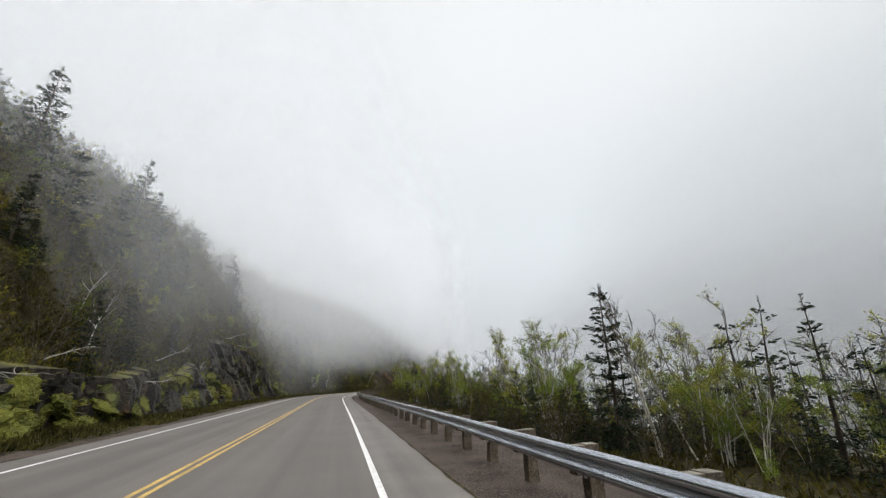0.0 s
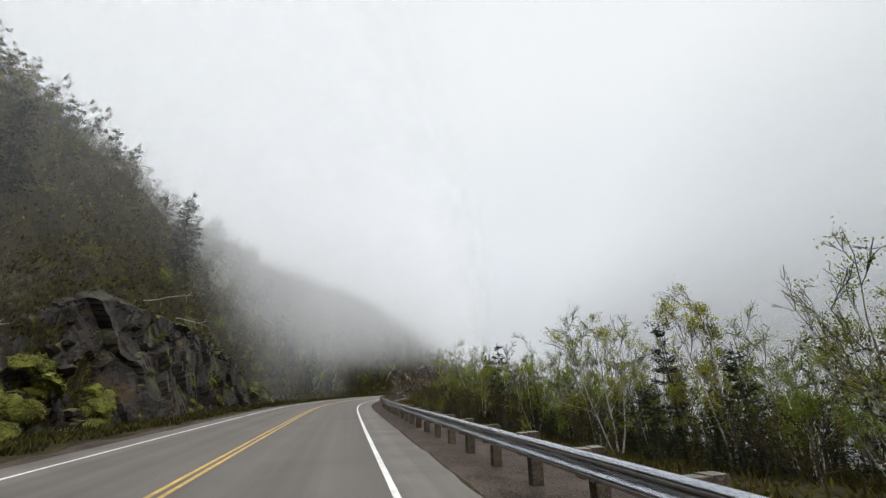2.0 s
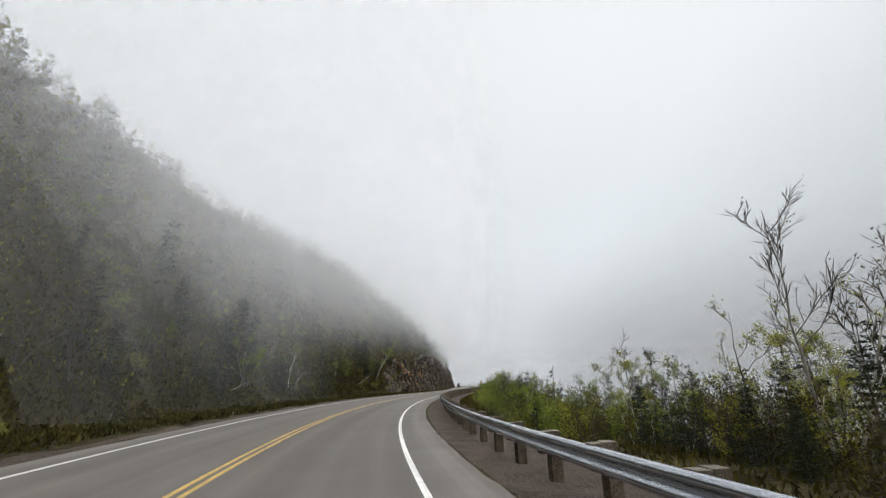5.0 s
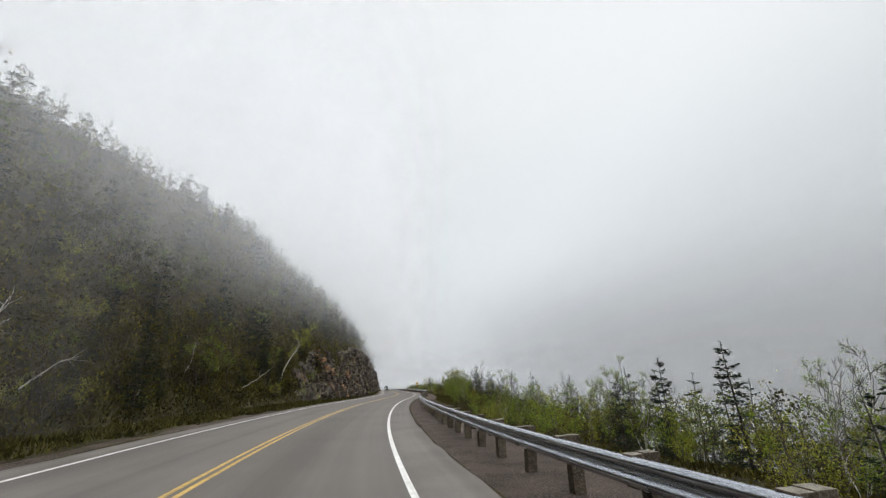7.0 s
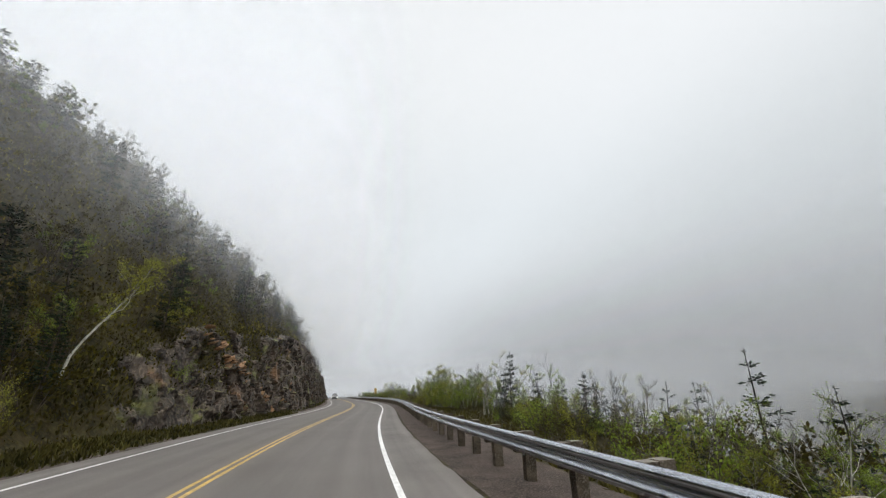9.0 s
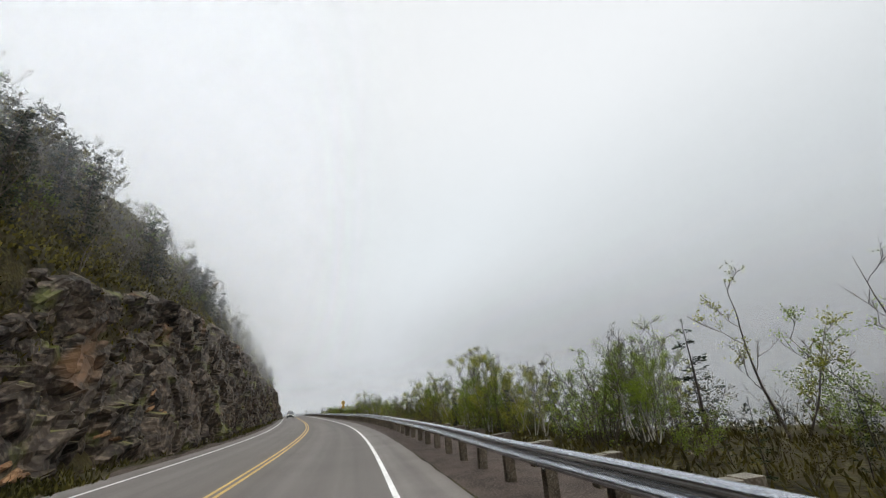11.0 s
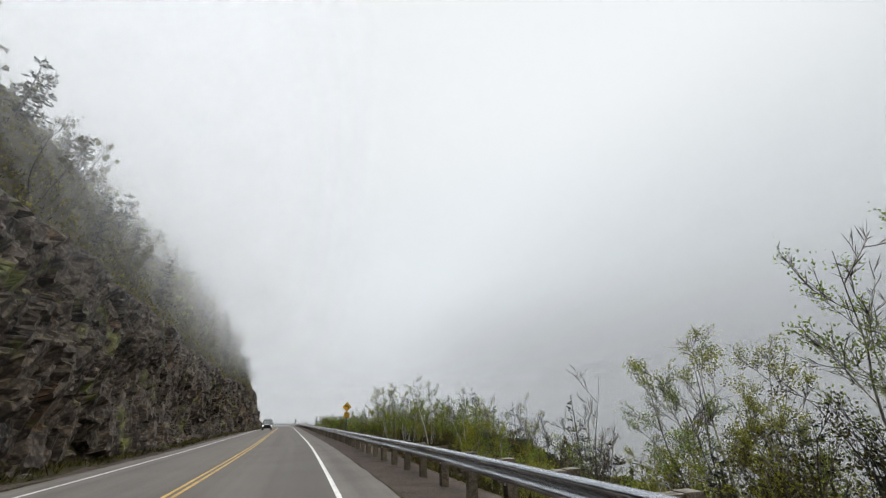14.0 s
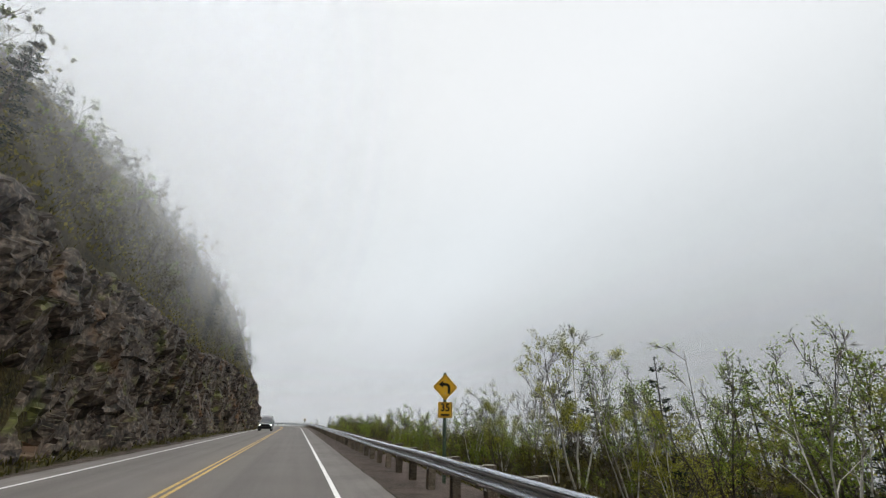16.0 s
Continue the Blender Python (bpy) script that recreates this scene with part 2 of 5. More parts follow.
NEEDLE = leafy("spruce_needles", (0.026, 0.040, 0.019), (0.013, 0.021, 0.012), through=0.12)
DRY_GRASS = leafy("grass_and_dry_stems", (0.075, 0.066, 0.017), (0.03, 0.03, 0.009), through=0.25, island=0.5)
MOSS = material("yellow_green_moss", (0.12, 0.125, 0.022), (0.05, 0.058, 0.014), (0.2, 0.19, 0.035), scale=1.2, fine=14, rough=0.98, bump=0.8, distance=0.06)


def rock_material(name, base, dark, light, rust, moss_amount):
    m = material(name, base, dark, light, scale=0.9, fine=5, rough=0.68, bump=0.7, distance=0.05, spread=(0.35, 0.65), spec=0.2)
    n, l = m.node_tree.nodes, m.node_tree.links
    b = n["Principled BSDF"]
    geo = n.new("ShaderNodeNewGeometry")
    last = b.inputs["Base Color"].links[0].from_socket
    for colour, scale, lo, hi in ((rust, 0.35, 0.60, 0.70), ((0.085, 0.09, 0.022), 0.5, 0.62 - moss_amount, 0.70 - moss_amount)):
        patch = n.new("ShaderNodeTexNoise")
        patch.inputs["Scale"].default_value, patch.inputs["Detail"].default_value = scale, 6
        shift = n.new("ShaderNodeVectorMath")
        shift.inputs[1].default_value = (scale * 71, 13, 5)
        l.new(geo.outputs["Position"], shift.inputs[0])
        l.new(shift.outputs[0], patch.inputs["Vector"])
        cut = n.new("ShaderNodeMapRange")
        cut.inputs["From Min"].default_value, cut.inputs["From Max"].default_value = lo, hi
        cut.inputs["To Max"].default_value = 0.85
        l.new(patch.outputs["Fac"], cut.inputs["Value"])
        mx = n.new("ShaderNodeMix")
        mx.data_type = "RGBA"
        mx.inputs[7].default_value = (*colour, 1)
        l.new(cut.outputs[0], mx.inputs[0])
        l.new(last, mx.inputs[6])
        last = mx.outputs[2]
    # Each block breaks to a tone of its own.
    blocky, tone, hsv = n.new("ShaderNodeTexVoronoi"), n.new("ShaderNodeMapRange"), n.new("ShaderNodeHueSaturation")
    blocky.inputs["Scale"].default_value = 1.25
    squash = n.new("ShaderNodeMapping")
    squash.inputs["Rotation"].default_value, squash.inputs["Scale"].default_value = (0.45, 0.3, 0), (1, 1, 2.2)
    l.new(geo.outputs["Position"], squash.inputs[0])
    l.new(squash.outputs[0], blocky.inputs["Vector"])
    grey = n.new("ShaderNodeSeparateColor")
    l.new(blocky.outputs["Color"], grey.inputs[0])
    tone.inputs["To Min"].default_value, tone.inputs["To Max"].default_value = 0.55, 1.5
    l.new(grey.outputs[0], tone.inputs["Value"])
    l.new(tone.outputs[0], hsv.inputs["Value"])
    l.new(last, hsv.inputs["Color"])
    last = hsv.outputs[0]
    # Moss and grass settle on ledges that face the sky.
    up = n.new("ShaderNodeSeparateXYZ")
    l.new(geo.outputs["True Normal"], up.inputs[0])
    tuft = n.new("ShaderNodeTexNoise")
    tuft.inputs["Scale"].default_value, tuft.inputs["Detail"].default_value = 0.8, 5
    l.new(geo.outputs["Position"], tuft.inputs["Vector"])
    sum_ = n.new("ShaderNodeMath")
    sum_.operation = "ADD"
    l.new(up.outputs["Z"], sum_.inputs[0])
    l.new(tuft.outputs["Fac"], sum_.inputs[1])
    cut = n.new("ShaderNodeMapRange")
    cut.inputs["From Min"].default_value, cut.inputs["From Max"].default_value = 1.42 - 1.4 * moss_amount, 1.62 - 1.4 * moss_amount
    l.new(sum_.outputs[0], cut.inputs["Value"])
    mx = n.new("ShaderNodeMix")
    mx.data_type = "RGBA"
    mx.inputs[7].default_value = (0.11, 0.105, 0.022, 1)
    l.new(cut.outputs[0], mx.inputs[0])
    l.new(last, mx.inputs[6])
    l.new(mx.outputs[2], b.inputs["Base Color"])
    return m


ROCK = rock_material("grey_brown_broken_rock", (0.052, 0.038, 0.027), (0.010, 0.0075, 0.0055), (0.125, 0.097, 0.072), (0.13, 0.072, 0.036), 0.03)
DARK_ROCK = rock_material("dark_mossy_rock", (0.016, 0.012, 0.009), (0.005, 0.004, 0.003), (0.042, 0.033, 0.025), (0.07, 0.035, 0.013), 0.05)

# ---------- ground ----------
ROCK_AT = [-60, 0, 30, 44, 52, 66, 76, 90, 122, 138, 145, 151, 160, 172, 182, 215, 240, 270, 320, 360]
ROCK_H = [2, 1.8, 2.2, 3.4, 6.8, 6.6, 2.6, 0.5, 0.5, 0.7, 3.4, 5.6, 6.6, 8.2, 9.6, 10.2, 9.4, 8.6, 9.0, 7]


def rock_height(s):
    return np.interp(s, ROCK_AT, ROCK_H) + np.interp(s, [0, 80, 100, 150, 200], [0.9, 0.7, 0.1, 0.4, 0.6]) * vnoise(np.asarray(s) * 0.17, 3.3)


def foot(s):
    """How far left of the centre line the hill's foot stands."""
    return np.interp(s, [-60, 40, 75, 110, 140, 160, 270, 300, 330], [8.2, 8.3, 8.6, 8.2, 7.6, 7.1, 6.7, 5.5, 5.4]) + 0.35 * vnoise(np.asarray(s) * 0.07, 9.1)


def face_slope(s):
    return np.interp(s, [0, 70, 90, 125, 150, 175, 300], [2.3, 2.4, 1.3, 1.4, 2.6, 4.2, 4.6])


HILL_AT = [0, 28, 46, 60, 75, 90, 108, 130, 150, 172, 190, 207, 222, 240, 285]


def climb(s):
    return np.interp(s, HILL_AT, [1.3, 1.6, 1.73, 1.92, 2.0, 1.5, 0.95, 0.97, 0.88, 1.04, 1.3, 1.48, 1.6, 1.6, 2.2])


def reach(s):
    return np.interp(s, HILL_AT, [1.0, 0.9, 0.77, 0.7, 0.84, 0.99, 1.05, 1.03, 1.03, 1.1, 0.76, 0.67, 0.67, 0.75, 0.83])


def crest(s):
    """How far back the hill climbs before it levels off."""
    return np.interp(s, HILL_AT, [41, 41, 37, 34, 36.5, 41.5, 34, 29, 23.7, 14.2, 17.8, 17, 16.5, 16, 17])


def hill(s, n):
    d = -n - foot(s)
    h, k = rock_height(s), face_slope(s)
    d1 = h / k
    over = np.maximum(d - d1, 0)
    up = np.where(d < d1, k * np.maximum(d, 0), h + np.where(over < 7, over * climb(s), climb(s) * 7 + np.minimum(over - 7, crest(s)) * reach(s) + np.maximum(over - 7 - crest(s), 0) * 0.06))
    rough = fbm(s * 0.09, n * 0.13) * np.clip(d * 0.16, 0, 0.9)
    return np.minimum(up, 95) + rough


# Where the slope below the road falls away bare.
OPEN_AT = [80, 87, 95, 101, 117, 123, 130, 138, 196, 201, 208, 213]
OPEN_BY = [0, 0.5, 0.5, 0.2, 0.3, 0.7, 0.6, 0.1, 0, 1, 1, 0]


def ground_z(s, n):
    s, n = np.broadcast_arrays(np.asarray(s, float), np.asarray(n, float))
    left = np.where(-n > foot(s), hill(s, n), 0.0)
    verge = np.where((n < -4.7) & (-n <= foot(s)), 0.08 * vnoise(s * 0.8, n * 0.9) + 0.10 * np.clip((-n - 5) / 2.5, 0, 1) - 0.03, -0.07)
    steep = np.interp(n, [4.9, 6.4, 7.4, 9, 40, 90, 125, 160, 260, 330, 620, 1500], [-0.07, -0.10, -0.25, -1.1, -17, -42, -50, -46, -20, -9, -6, -6])
    bench = np.interp(n, [4.9, 6.4, 7.4, 9, 14, 20, 26, 40, 90, 125, 160, 260, 330, 620, 1500], [-0.07, -0.10, -0.14, -0.3, -0.6, -0.9, -2.5, -13, -42, -50, -46, -20, -9, -6, -6])
    open_ = np.interp(s, OPEN_AT, OPEN_BY)
    right = steep * open_ + bench * (1 - open_)
    right = right + np.where(n > 7.4, fbm(s * 0.07, n * 0.1) * np.clip((n - 7.4) * 0.12, 0, 1.2), 0.035 * vnoise(s * 2.3, n * 2.1))
    return np.where(n < -4.7, np.where(-n > foot(s), left + 0.07, verge), np.where(n > 4.9, right, -0.07))


def limit(s, n):
    """Keeps the sheet from folding over itself inside the bend."""
    room = np.interp(s, [318, 348, 405, 460], [600, 26, 26, 26])
    return np.maximum(n, -room)


gs = np.concatenate([[-400, -250, -150, -100], np.arange(-70, 430, 1.1), [450, 490, 600, 900, 1500]])
gn = np.concatenate([[-600, -350, -220, -150, -110, -85, -70, -60, -52], np.arange(-46, -20, 2.0), np.arange(-20, -6.4, 0.6), [-6.0, -5.4, -4.75, -4.5, 0, 4.8, 5.0, 5.5, 6.0, 6.5, 7.0, 7.5, 8.2, 9], np.arange(10.5, 41, 2.5), [50, 65, 90, 125, 160, 210, 260, 330, 400, 500, 620, 900, 1500]])
GS, GN = np.meshgrid(gs, gn, indexing="ij")
GN = limit(GS, GN)
gv = at(GS, GN, ground_z(GS, GN)).reshape(-1, 3)
gf = grid_faces(len(gs), len(gn))
n_mid = ((GN[:-1, :-1] + GN[1:, 1:]) / 2).ravel()
ground = new("ground", mesh_of("ground", gv, gf, [SOIL, GRAVEL], index=((n_mid > 4.9) & (n_mid < 7.3)) | ((n_mid < -4.7) & (n_mid > -5.1)), smooth=True))
tagged(ground, "mossy forest soil and dark gravel verges beside the road", "ground", kind="structure")

# ---------- road and its lines ----------


def ribbon(name, n_edges, z, mats, s0=-70, s1=428, step=1.0, index=None, skirt=0.0, wobble=0.0):
    ss = np.arange(s0, s1 + step, step)
    cols = list(n_edges)
    zs = [z] * len(cols)
    if skirt:
        cols, zs = [cols[0] - 0.03] + cols + [cols[-1] + 0.03], [z - skirt] + zs + [z - skirt]
    A, B = np.meshgrid(ss, cols, indexing="ij")
    if wobble:
        edge = wobble * (vnoise(ss * 1.7, 2.0) + 0.6 * vnoise(ss * 5.3, 8.0))
        B[:, -1] += edge
        B[:, -2] += edge
        B[:, 0] -= edge
        B[:, 1] -= edge
    v = at(A, B, np.broadcast_to(np.array(zs), A.shape)).reshape(-1, 3)
    me = mesh_of(name, v, grid_faces(len(ss), len(cols)), mats, index=None if index is None else np.tile(index, len(ss) - 1), smooth=False)
    # Metres along and across the road, for wear that follows the traffic.
    corner = np.empty(len(me.loops), dtype=np.int32)
    me.loops.foreach_get("vertex_index", corner)
    me.uv_layers.new(name="along").data.foreach_set("uv", np.stack([A.ravel(), B.ravel()], -1)[corner].ravel())
    return me


SHOULDER = material("worn_shoulder_asphalt", (0.148, 0.135, 0.124), (0.115, 0.105, 0.096), (0.19, 0.176, 0.163), scale=0.5, fine=120, rough=0.8, bump=0.4, distance=0.006)


def worn(m, low, high, across, along):
    """Streaks that run along the road: polished wheel tracks, oil and repairs."""
    n, l = m.node_tree.nodes, m.node_tree.links
    b = n["Principled BSDF"]
    uv, stretch, tex, tone, hsv = n.new("ShaderNodeUVMap"), n.new("ShaderNodeMapping"), n.new("ShaderNodeTexNoise"), n.new("ShaderNodeMapRange"), n.new("ShaderNodeHueSaturation")
    uv.uv_map = "along"
    stretch.inputs["Scale"].default_value = (along, across, 1)
    tex.inputs["Scale"].default_value, tex.inputs["Detail"].default_value = 1.0, 4
    tone.inputs["From Min"].default_value, tone.inputs["From Max"].default_value = 0.35, 0.65
    tone.inputs["To Min"].default_value, tone.inputs["To Max"].default_value = low, high
    l.new(uv.outputs[0], stretch.inputs[0])
    l.new(stretch.outputs[0], tex.inputs["Vector"])
    l.new(tex.outputs["Fac"], tone.inputs["Value"])
    l.new(tone.outputs[0], hsv.inputs["Value"])
    l.new(b.inputs["Base Color"].links[0].from_socket, hsv.inputs["Color"])
    l.new(hsv.outputs[0], b.inputs["Base Color"])


worn(ASPHALT, 0.84, 1.16, 1.1, 0.012)
worn(SHOULDER, 0.84, 1.14, 2.0, 0.02)
worn(YELLOW_PAINT, 0.72, 1.1, 14.0, 0.35)
worn(WHITE_PAINT, 0.85, 1.05, 14.0, 0.35)
road = new("road", ribbon("road", [-4.6, -3.72, 0.0, 3.72, 4.85], 0.0, [ASPHALT, SHOULDER], skirt=0.07, index=[1, 1, 0, 0, 1, 1], wobble=0.035, step=0.7))
tagged(road, "grey two-lane asphalt road with worn paved shoulders", "road", kind="structure")


def line(name, n, width, mat, label):
    ob = new(name, ribbon(name, [n - width / 2, n + width / 2], 0.004, mat))
    tagged(ob, label, "road marking", kind="structure")


line("edge_line", 3.65, 0.115, WHITE_PAINT, "solid white edge line painted on asphalt")
line("edge_line", -3.65, 0.12, WHITE_PAINT, "solid white edge line painted on asphalt")
line("centre_line", 0.12, 0.10, YELLOW_PAINT, "solid yellow centre line of a double pair")
line("centre_line", -0.09, 0.10, YELLOW_PAINT, "solid yellow centre line of a double pair")

# ---------- guard rail ----------


def rail_n(s):
    """How far right of the centre line the rail runs."""
    return np.interp(s, [0, 15, 28, 42, 56, 75, 91, 105, 118, 140, 160, 174, 188, 201, 215, 240], [6.03, 5.94, 5.85, 5.68, 5.63, 5.75, 5.95, 5.85, 5.88, 5.8, 5.72, 5.69, 5.93, 6.05, 5.84, 5.86])


def rail_lift(s):
    return np.interp(s, [100, 165, 230], [0.0, 0.08, 0.07])


PROFILE = [(0.0, 0.722), (-0.03, 0.718), (-0.066, 0.70), (-0.083, 0.672), (-0.083, 0.645), (-0.066, 0.618), (-0.02, 0.585), (-0.006, 0.566), (-0.02, 0.547), (-0.066, 0.514), (-0.083, 0.487), (-0.083, 0.46), (-0.066, 0.432), (-0.03, 0.414), (0.0, 0.41)]
guardrail = tagged(new("guardrail"), "galvanized steel W-beam guardrail on wooden posts", "guardrail")


def rail_panel(s0, s1):
    ss = np.linspace(s0, s1, 4)
    front = np.array(PROFILE)
    ring = np.concatenate([front, front[::-1] + [0.012, 0.0]])
    k = len(ring)
    v = np.concatenate([at(np.full(k, s), float(rail_n(s)) + ring[:, 0] + 0.006 * (s == s1), ring[:, 1] + float(rail_lift(s)) + 0.012 * float(vnoise(s * 0.21, 4.0))) for s in ss])
    f = [(i * k + j, i * k + (j + 1) % k, (i + 1) * k + (j + 1) % k, (i + 1) * k + j) for i in range(3) for j in range(k)]
    me = mesh_of("rail_panel", v, f, STEEL, smooth=True)
    return piece("rail_panel", me, guardrail)


POSTS = np.arange(-8.0, 408.0, 1.905)
for s0 in np.arange(-8.4, 405, 3.81):
    rail_panel(s0, s0 + 3.86)

bm = box_bm(0.19, -0.095, -0.5, 0.39, 0.095, 0.765, 0.012)
post_me = bpy.data.meshes.new("post")
bm.to_mesh(post_me)
bm.free()
bm = box_bm(0.012, -0.09, 0.40, 0.188, 0.09, 0.755, 0.01)
block_me = bpy.data.meshes.new("blockout")
bm.to_mesh(block_me)
bm.free()
for me in (post_me, block_me):
    me.materials.append(POST_WOOD)
    me.materials.append(POST_TOP)
    # Upward faces take the lighter wood that has sky light painted in.
    me.polygons.foreach_set("material_index", np.array([1 if p.normal.z > 0.8 else 0 for p in me.polygons], dtype=np.int32))
bm = box_bm(-0.012, -0.045, 0.345, 0.0, 0.045, 0.43)
reflect_me = bpy.data.meshes.new("reflector")
bm.to_mesh(reflect_me)
bm.free()
reflect_me.materials.append(REFLECTOR)
bm = bmesh.new()
bmesh.ops.create_cone(bm, cap_ends=True, segments=8, radius1=0.016, radius2=0.012, depth=0.018, matrix=pose(-0.012, 0, 0.566, 0, -90, 0))
bolt_me = bpy.data.meshes.new("bolt")
bm.to_mesh(bolt_me)
bm.free()
bolt_me.materials.append(STEEL)
for i, s in enumerate(POSTS):
    jig = rng.normal(0, 1, 4)
    p = piece("post", post_me, guardrail, place(s, float(rail_n(s)), float(rail_lift(s)) - 0.035 + 0.012 * jig[0], 1.2 * jig[1]) @ pose(0, 0, 0, 0.8 * jig[2], 0.9 * jig[3], 0))
    piece("blockout", block_me, p)
    piece("bolt", bolt_me, p)
    if i % 2 == 0:
        piece("reflector", reflect_me, p, pose(0.20, 0.0, 0.0))

# ---------- mist ----------


def mist_material(name, most, z0, z1, z2, z3, n0, n1, colour, y0=9000, y1=9001, bare=(-4.2, -6.5, 3.0, 7.5)):
    """A thin veil of droplets: lets most light through and scatters the rest of the sky's light both ways."""
    m = bpy.data.materials.new(name)
    m.use_nodes = True
    n, l = m.node_tree.nodes, m.node_tree.links
    n.remove(n["Principled BSDF"])
    coord = n.new("ShaderNodeTexCoord")
    xyz = n.new("ShaderNodeSeparateXYZ")
    l.new(coord.outputs["Object"], xyz.inputs[0])
    noise_tex = n.new("ShaderNodeTexNoise")
    noise_tex.inputs["Scale"].default_value, noise_tex.inputs["Detail"].default_value = 0.06, 3
    geo = n.new("ShaderNodeNewGeometry")
    l.new(geo.outputs["Position"], noise_tex.inputs["Vector"])
    wave = n.new("ShaderNodeMath")
    wave.operation = "MULTIPLY_ADD"
    wave.inputs[1].default_value, wave.inputs[2].default_value = 12.0, -6.0
    l.new(noise_tex.outputs["Fac"], wave.inputs[0])
    height = n.new("ShaderNodeMath")
    height.operation = "ADD"
    l.new(xyz.outputs["Z"], height.inputs[0])
    l.new(wave.outputs[0], height.inputs[1])
    up = n.new("ShaderNodeMapRange")
    up.interpolation_type = "SMOOTHSTEP"
    up.inputs["From Min"].default_value, up.inputs["From Max"].default_value, up.inputs["To Max"].default_value = z0, z1, most
    l.new(height.outputs[0], up.inputs["Value"])
    side = n.new("ShaderNodeMapRange")
    side.interpolation_type = "SMOOTHSTEP"
    side.inputs["From Min"].default_value, side.inputs["From Max"].default_value = n1, n0
    l.new(xyz.outputs["X"], side.inputs["Value"])
    down = n.new("ShaderNodeMapRange")
    down.interpolation_type = "SMOOTHSTEP"
    down.inputs["From Min"].default_value, down.inputs["From Max"].default_value, down.inputs["To Min"].default_value = z3, z2, 0.004
    l.new(xyz.outputs["Z"], down.inputs["Value"])
    # Thins out over the carriageway near the ground.
    edge, low, over, inner = n.new("ShaderNodeMapRange"), n.new("ShaderNodeMapRange"), n.new("ShaderNodeMath"), n.new("ShaderNodeMath")
    edge.interpolation_type = low.interpolation_type = "SMOOTHSTEP"
    over.operation, inner.operation = "MAXIMUM", "MULTIPLY"
    edge.inputs["From Min"].default_value, edge.inputs["From Max"].default_value = bare[0], bare[1]
    low.inputs["From Min"].default_value, low.inputs["From Max"].default_value = bare[2], bare[3]
    l.new(xyz.outputs["X"], edge.inputs["Value"])
    l.new(xyz.outputs["Z"], low.inputs["Value"])
    l.new(edge.outputs[0], over.inputs[0])
    l.new(low.outputs[0], over.inputs[1])
    l.new(over.outputs[0], inner.inputs[0])
    l.new(side.outputs[0], inner.inputs[1])
    fac, both_ends = n.new("ShaderNodeMath"), n.new("ShaderNodeMath")
    fac.operation = both_ends.operation = "MULTIPLY"
    l.new(up.outputs[0], both_ends.inputs[0])
    l.new(down.outputs[0], both_ends.inputs[1])
    place_, ahead, thin = n.new("ShaderNodeSeparateXYZ"), n.new("ShaderNodeMapRange"), n.new("ShaderNodeMath")
    l.new(geo.outputs["Position"], place_.inputs[0])
    ahead.interpolation_type, thin.operation = "SMOOTHSTEP", "MULTIPLY"
    ahead.inputs["From Min"].default_value, ahead.inputs["From Max"].default_value = y1, y0
    l.new(place_.outputs["Y"], ahead.inputs["Value"])
    l.new(both_ends.outputs[0], thin.inputs[0])
    l.new(ahead.outputs[0], thin.inputs[1])
    l.new(thin.outputs[0], fac.inputs[0])
    l.new(inner.outputs[0], fac.inputs[1])
    dif, tra, both = n.new("ShaderNodeBsdfDiffuse"), n.new("ShaderNodeBsdfTranslucent"), n.new("ShaderNodeAddShader")
    for b in (dif, tra):
        b.inputs["Color"].default_value = (*colour, 1)
        l.new(b.outputs[0], both.inputs[0 if b is dif else 1])
    clear, mix = n.new("ShaderNodeBsdfTransparent"), n.new("ShaderNodeMixShader")
    l.new(fac.outputs[0], mix.inputs[0])
    l.new(clear.outputs[0], mix.inputs[1])
    l.new(both.outputs[0], mix.inputs[2])
    l.new(mix.outputs[0], n["Material Output"].inputs["Surface"])
    return m


scene.cycles.transparent_max_bounces = 64
FOG = (0.628, 0.635, 0.645)
VEILS = {}


def veil(s):
    """The mist over one station: it lies lowest and thickest in the gully, and lifts off the bluff before it."""
    most = round(float(np.interp(s, [20, 36, 44, 58, 66, 80, 105, 114, 185, 200, 320], [0.10, 0.10, 0.03, 0.03, 0.05, 0.13, 0.13, 0.09, 0.09, 0.145, 0.145])), 2)
    base = round(float(np.interp(s, [20, 40, 46, 60, 76, 105, 118, 190, 205], [-4, -2, 5, 5, -8, -8, 4, 5, 4])))
    if (most, base) not in VEILS:
        VEILS[most, base] = mist_material("hill_mist", most, base, max(base + 16, 13), 60.0, 130.0, -11.0, 20.0, FOG)
    return VEILS[most, base]


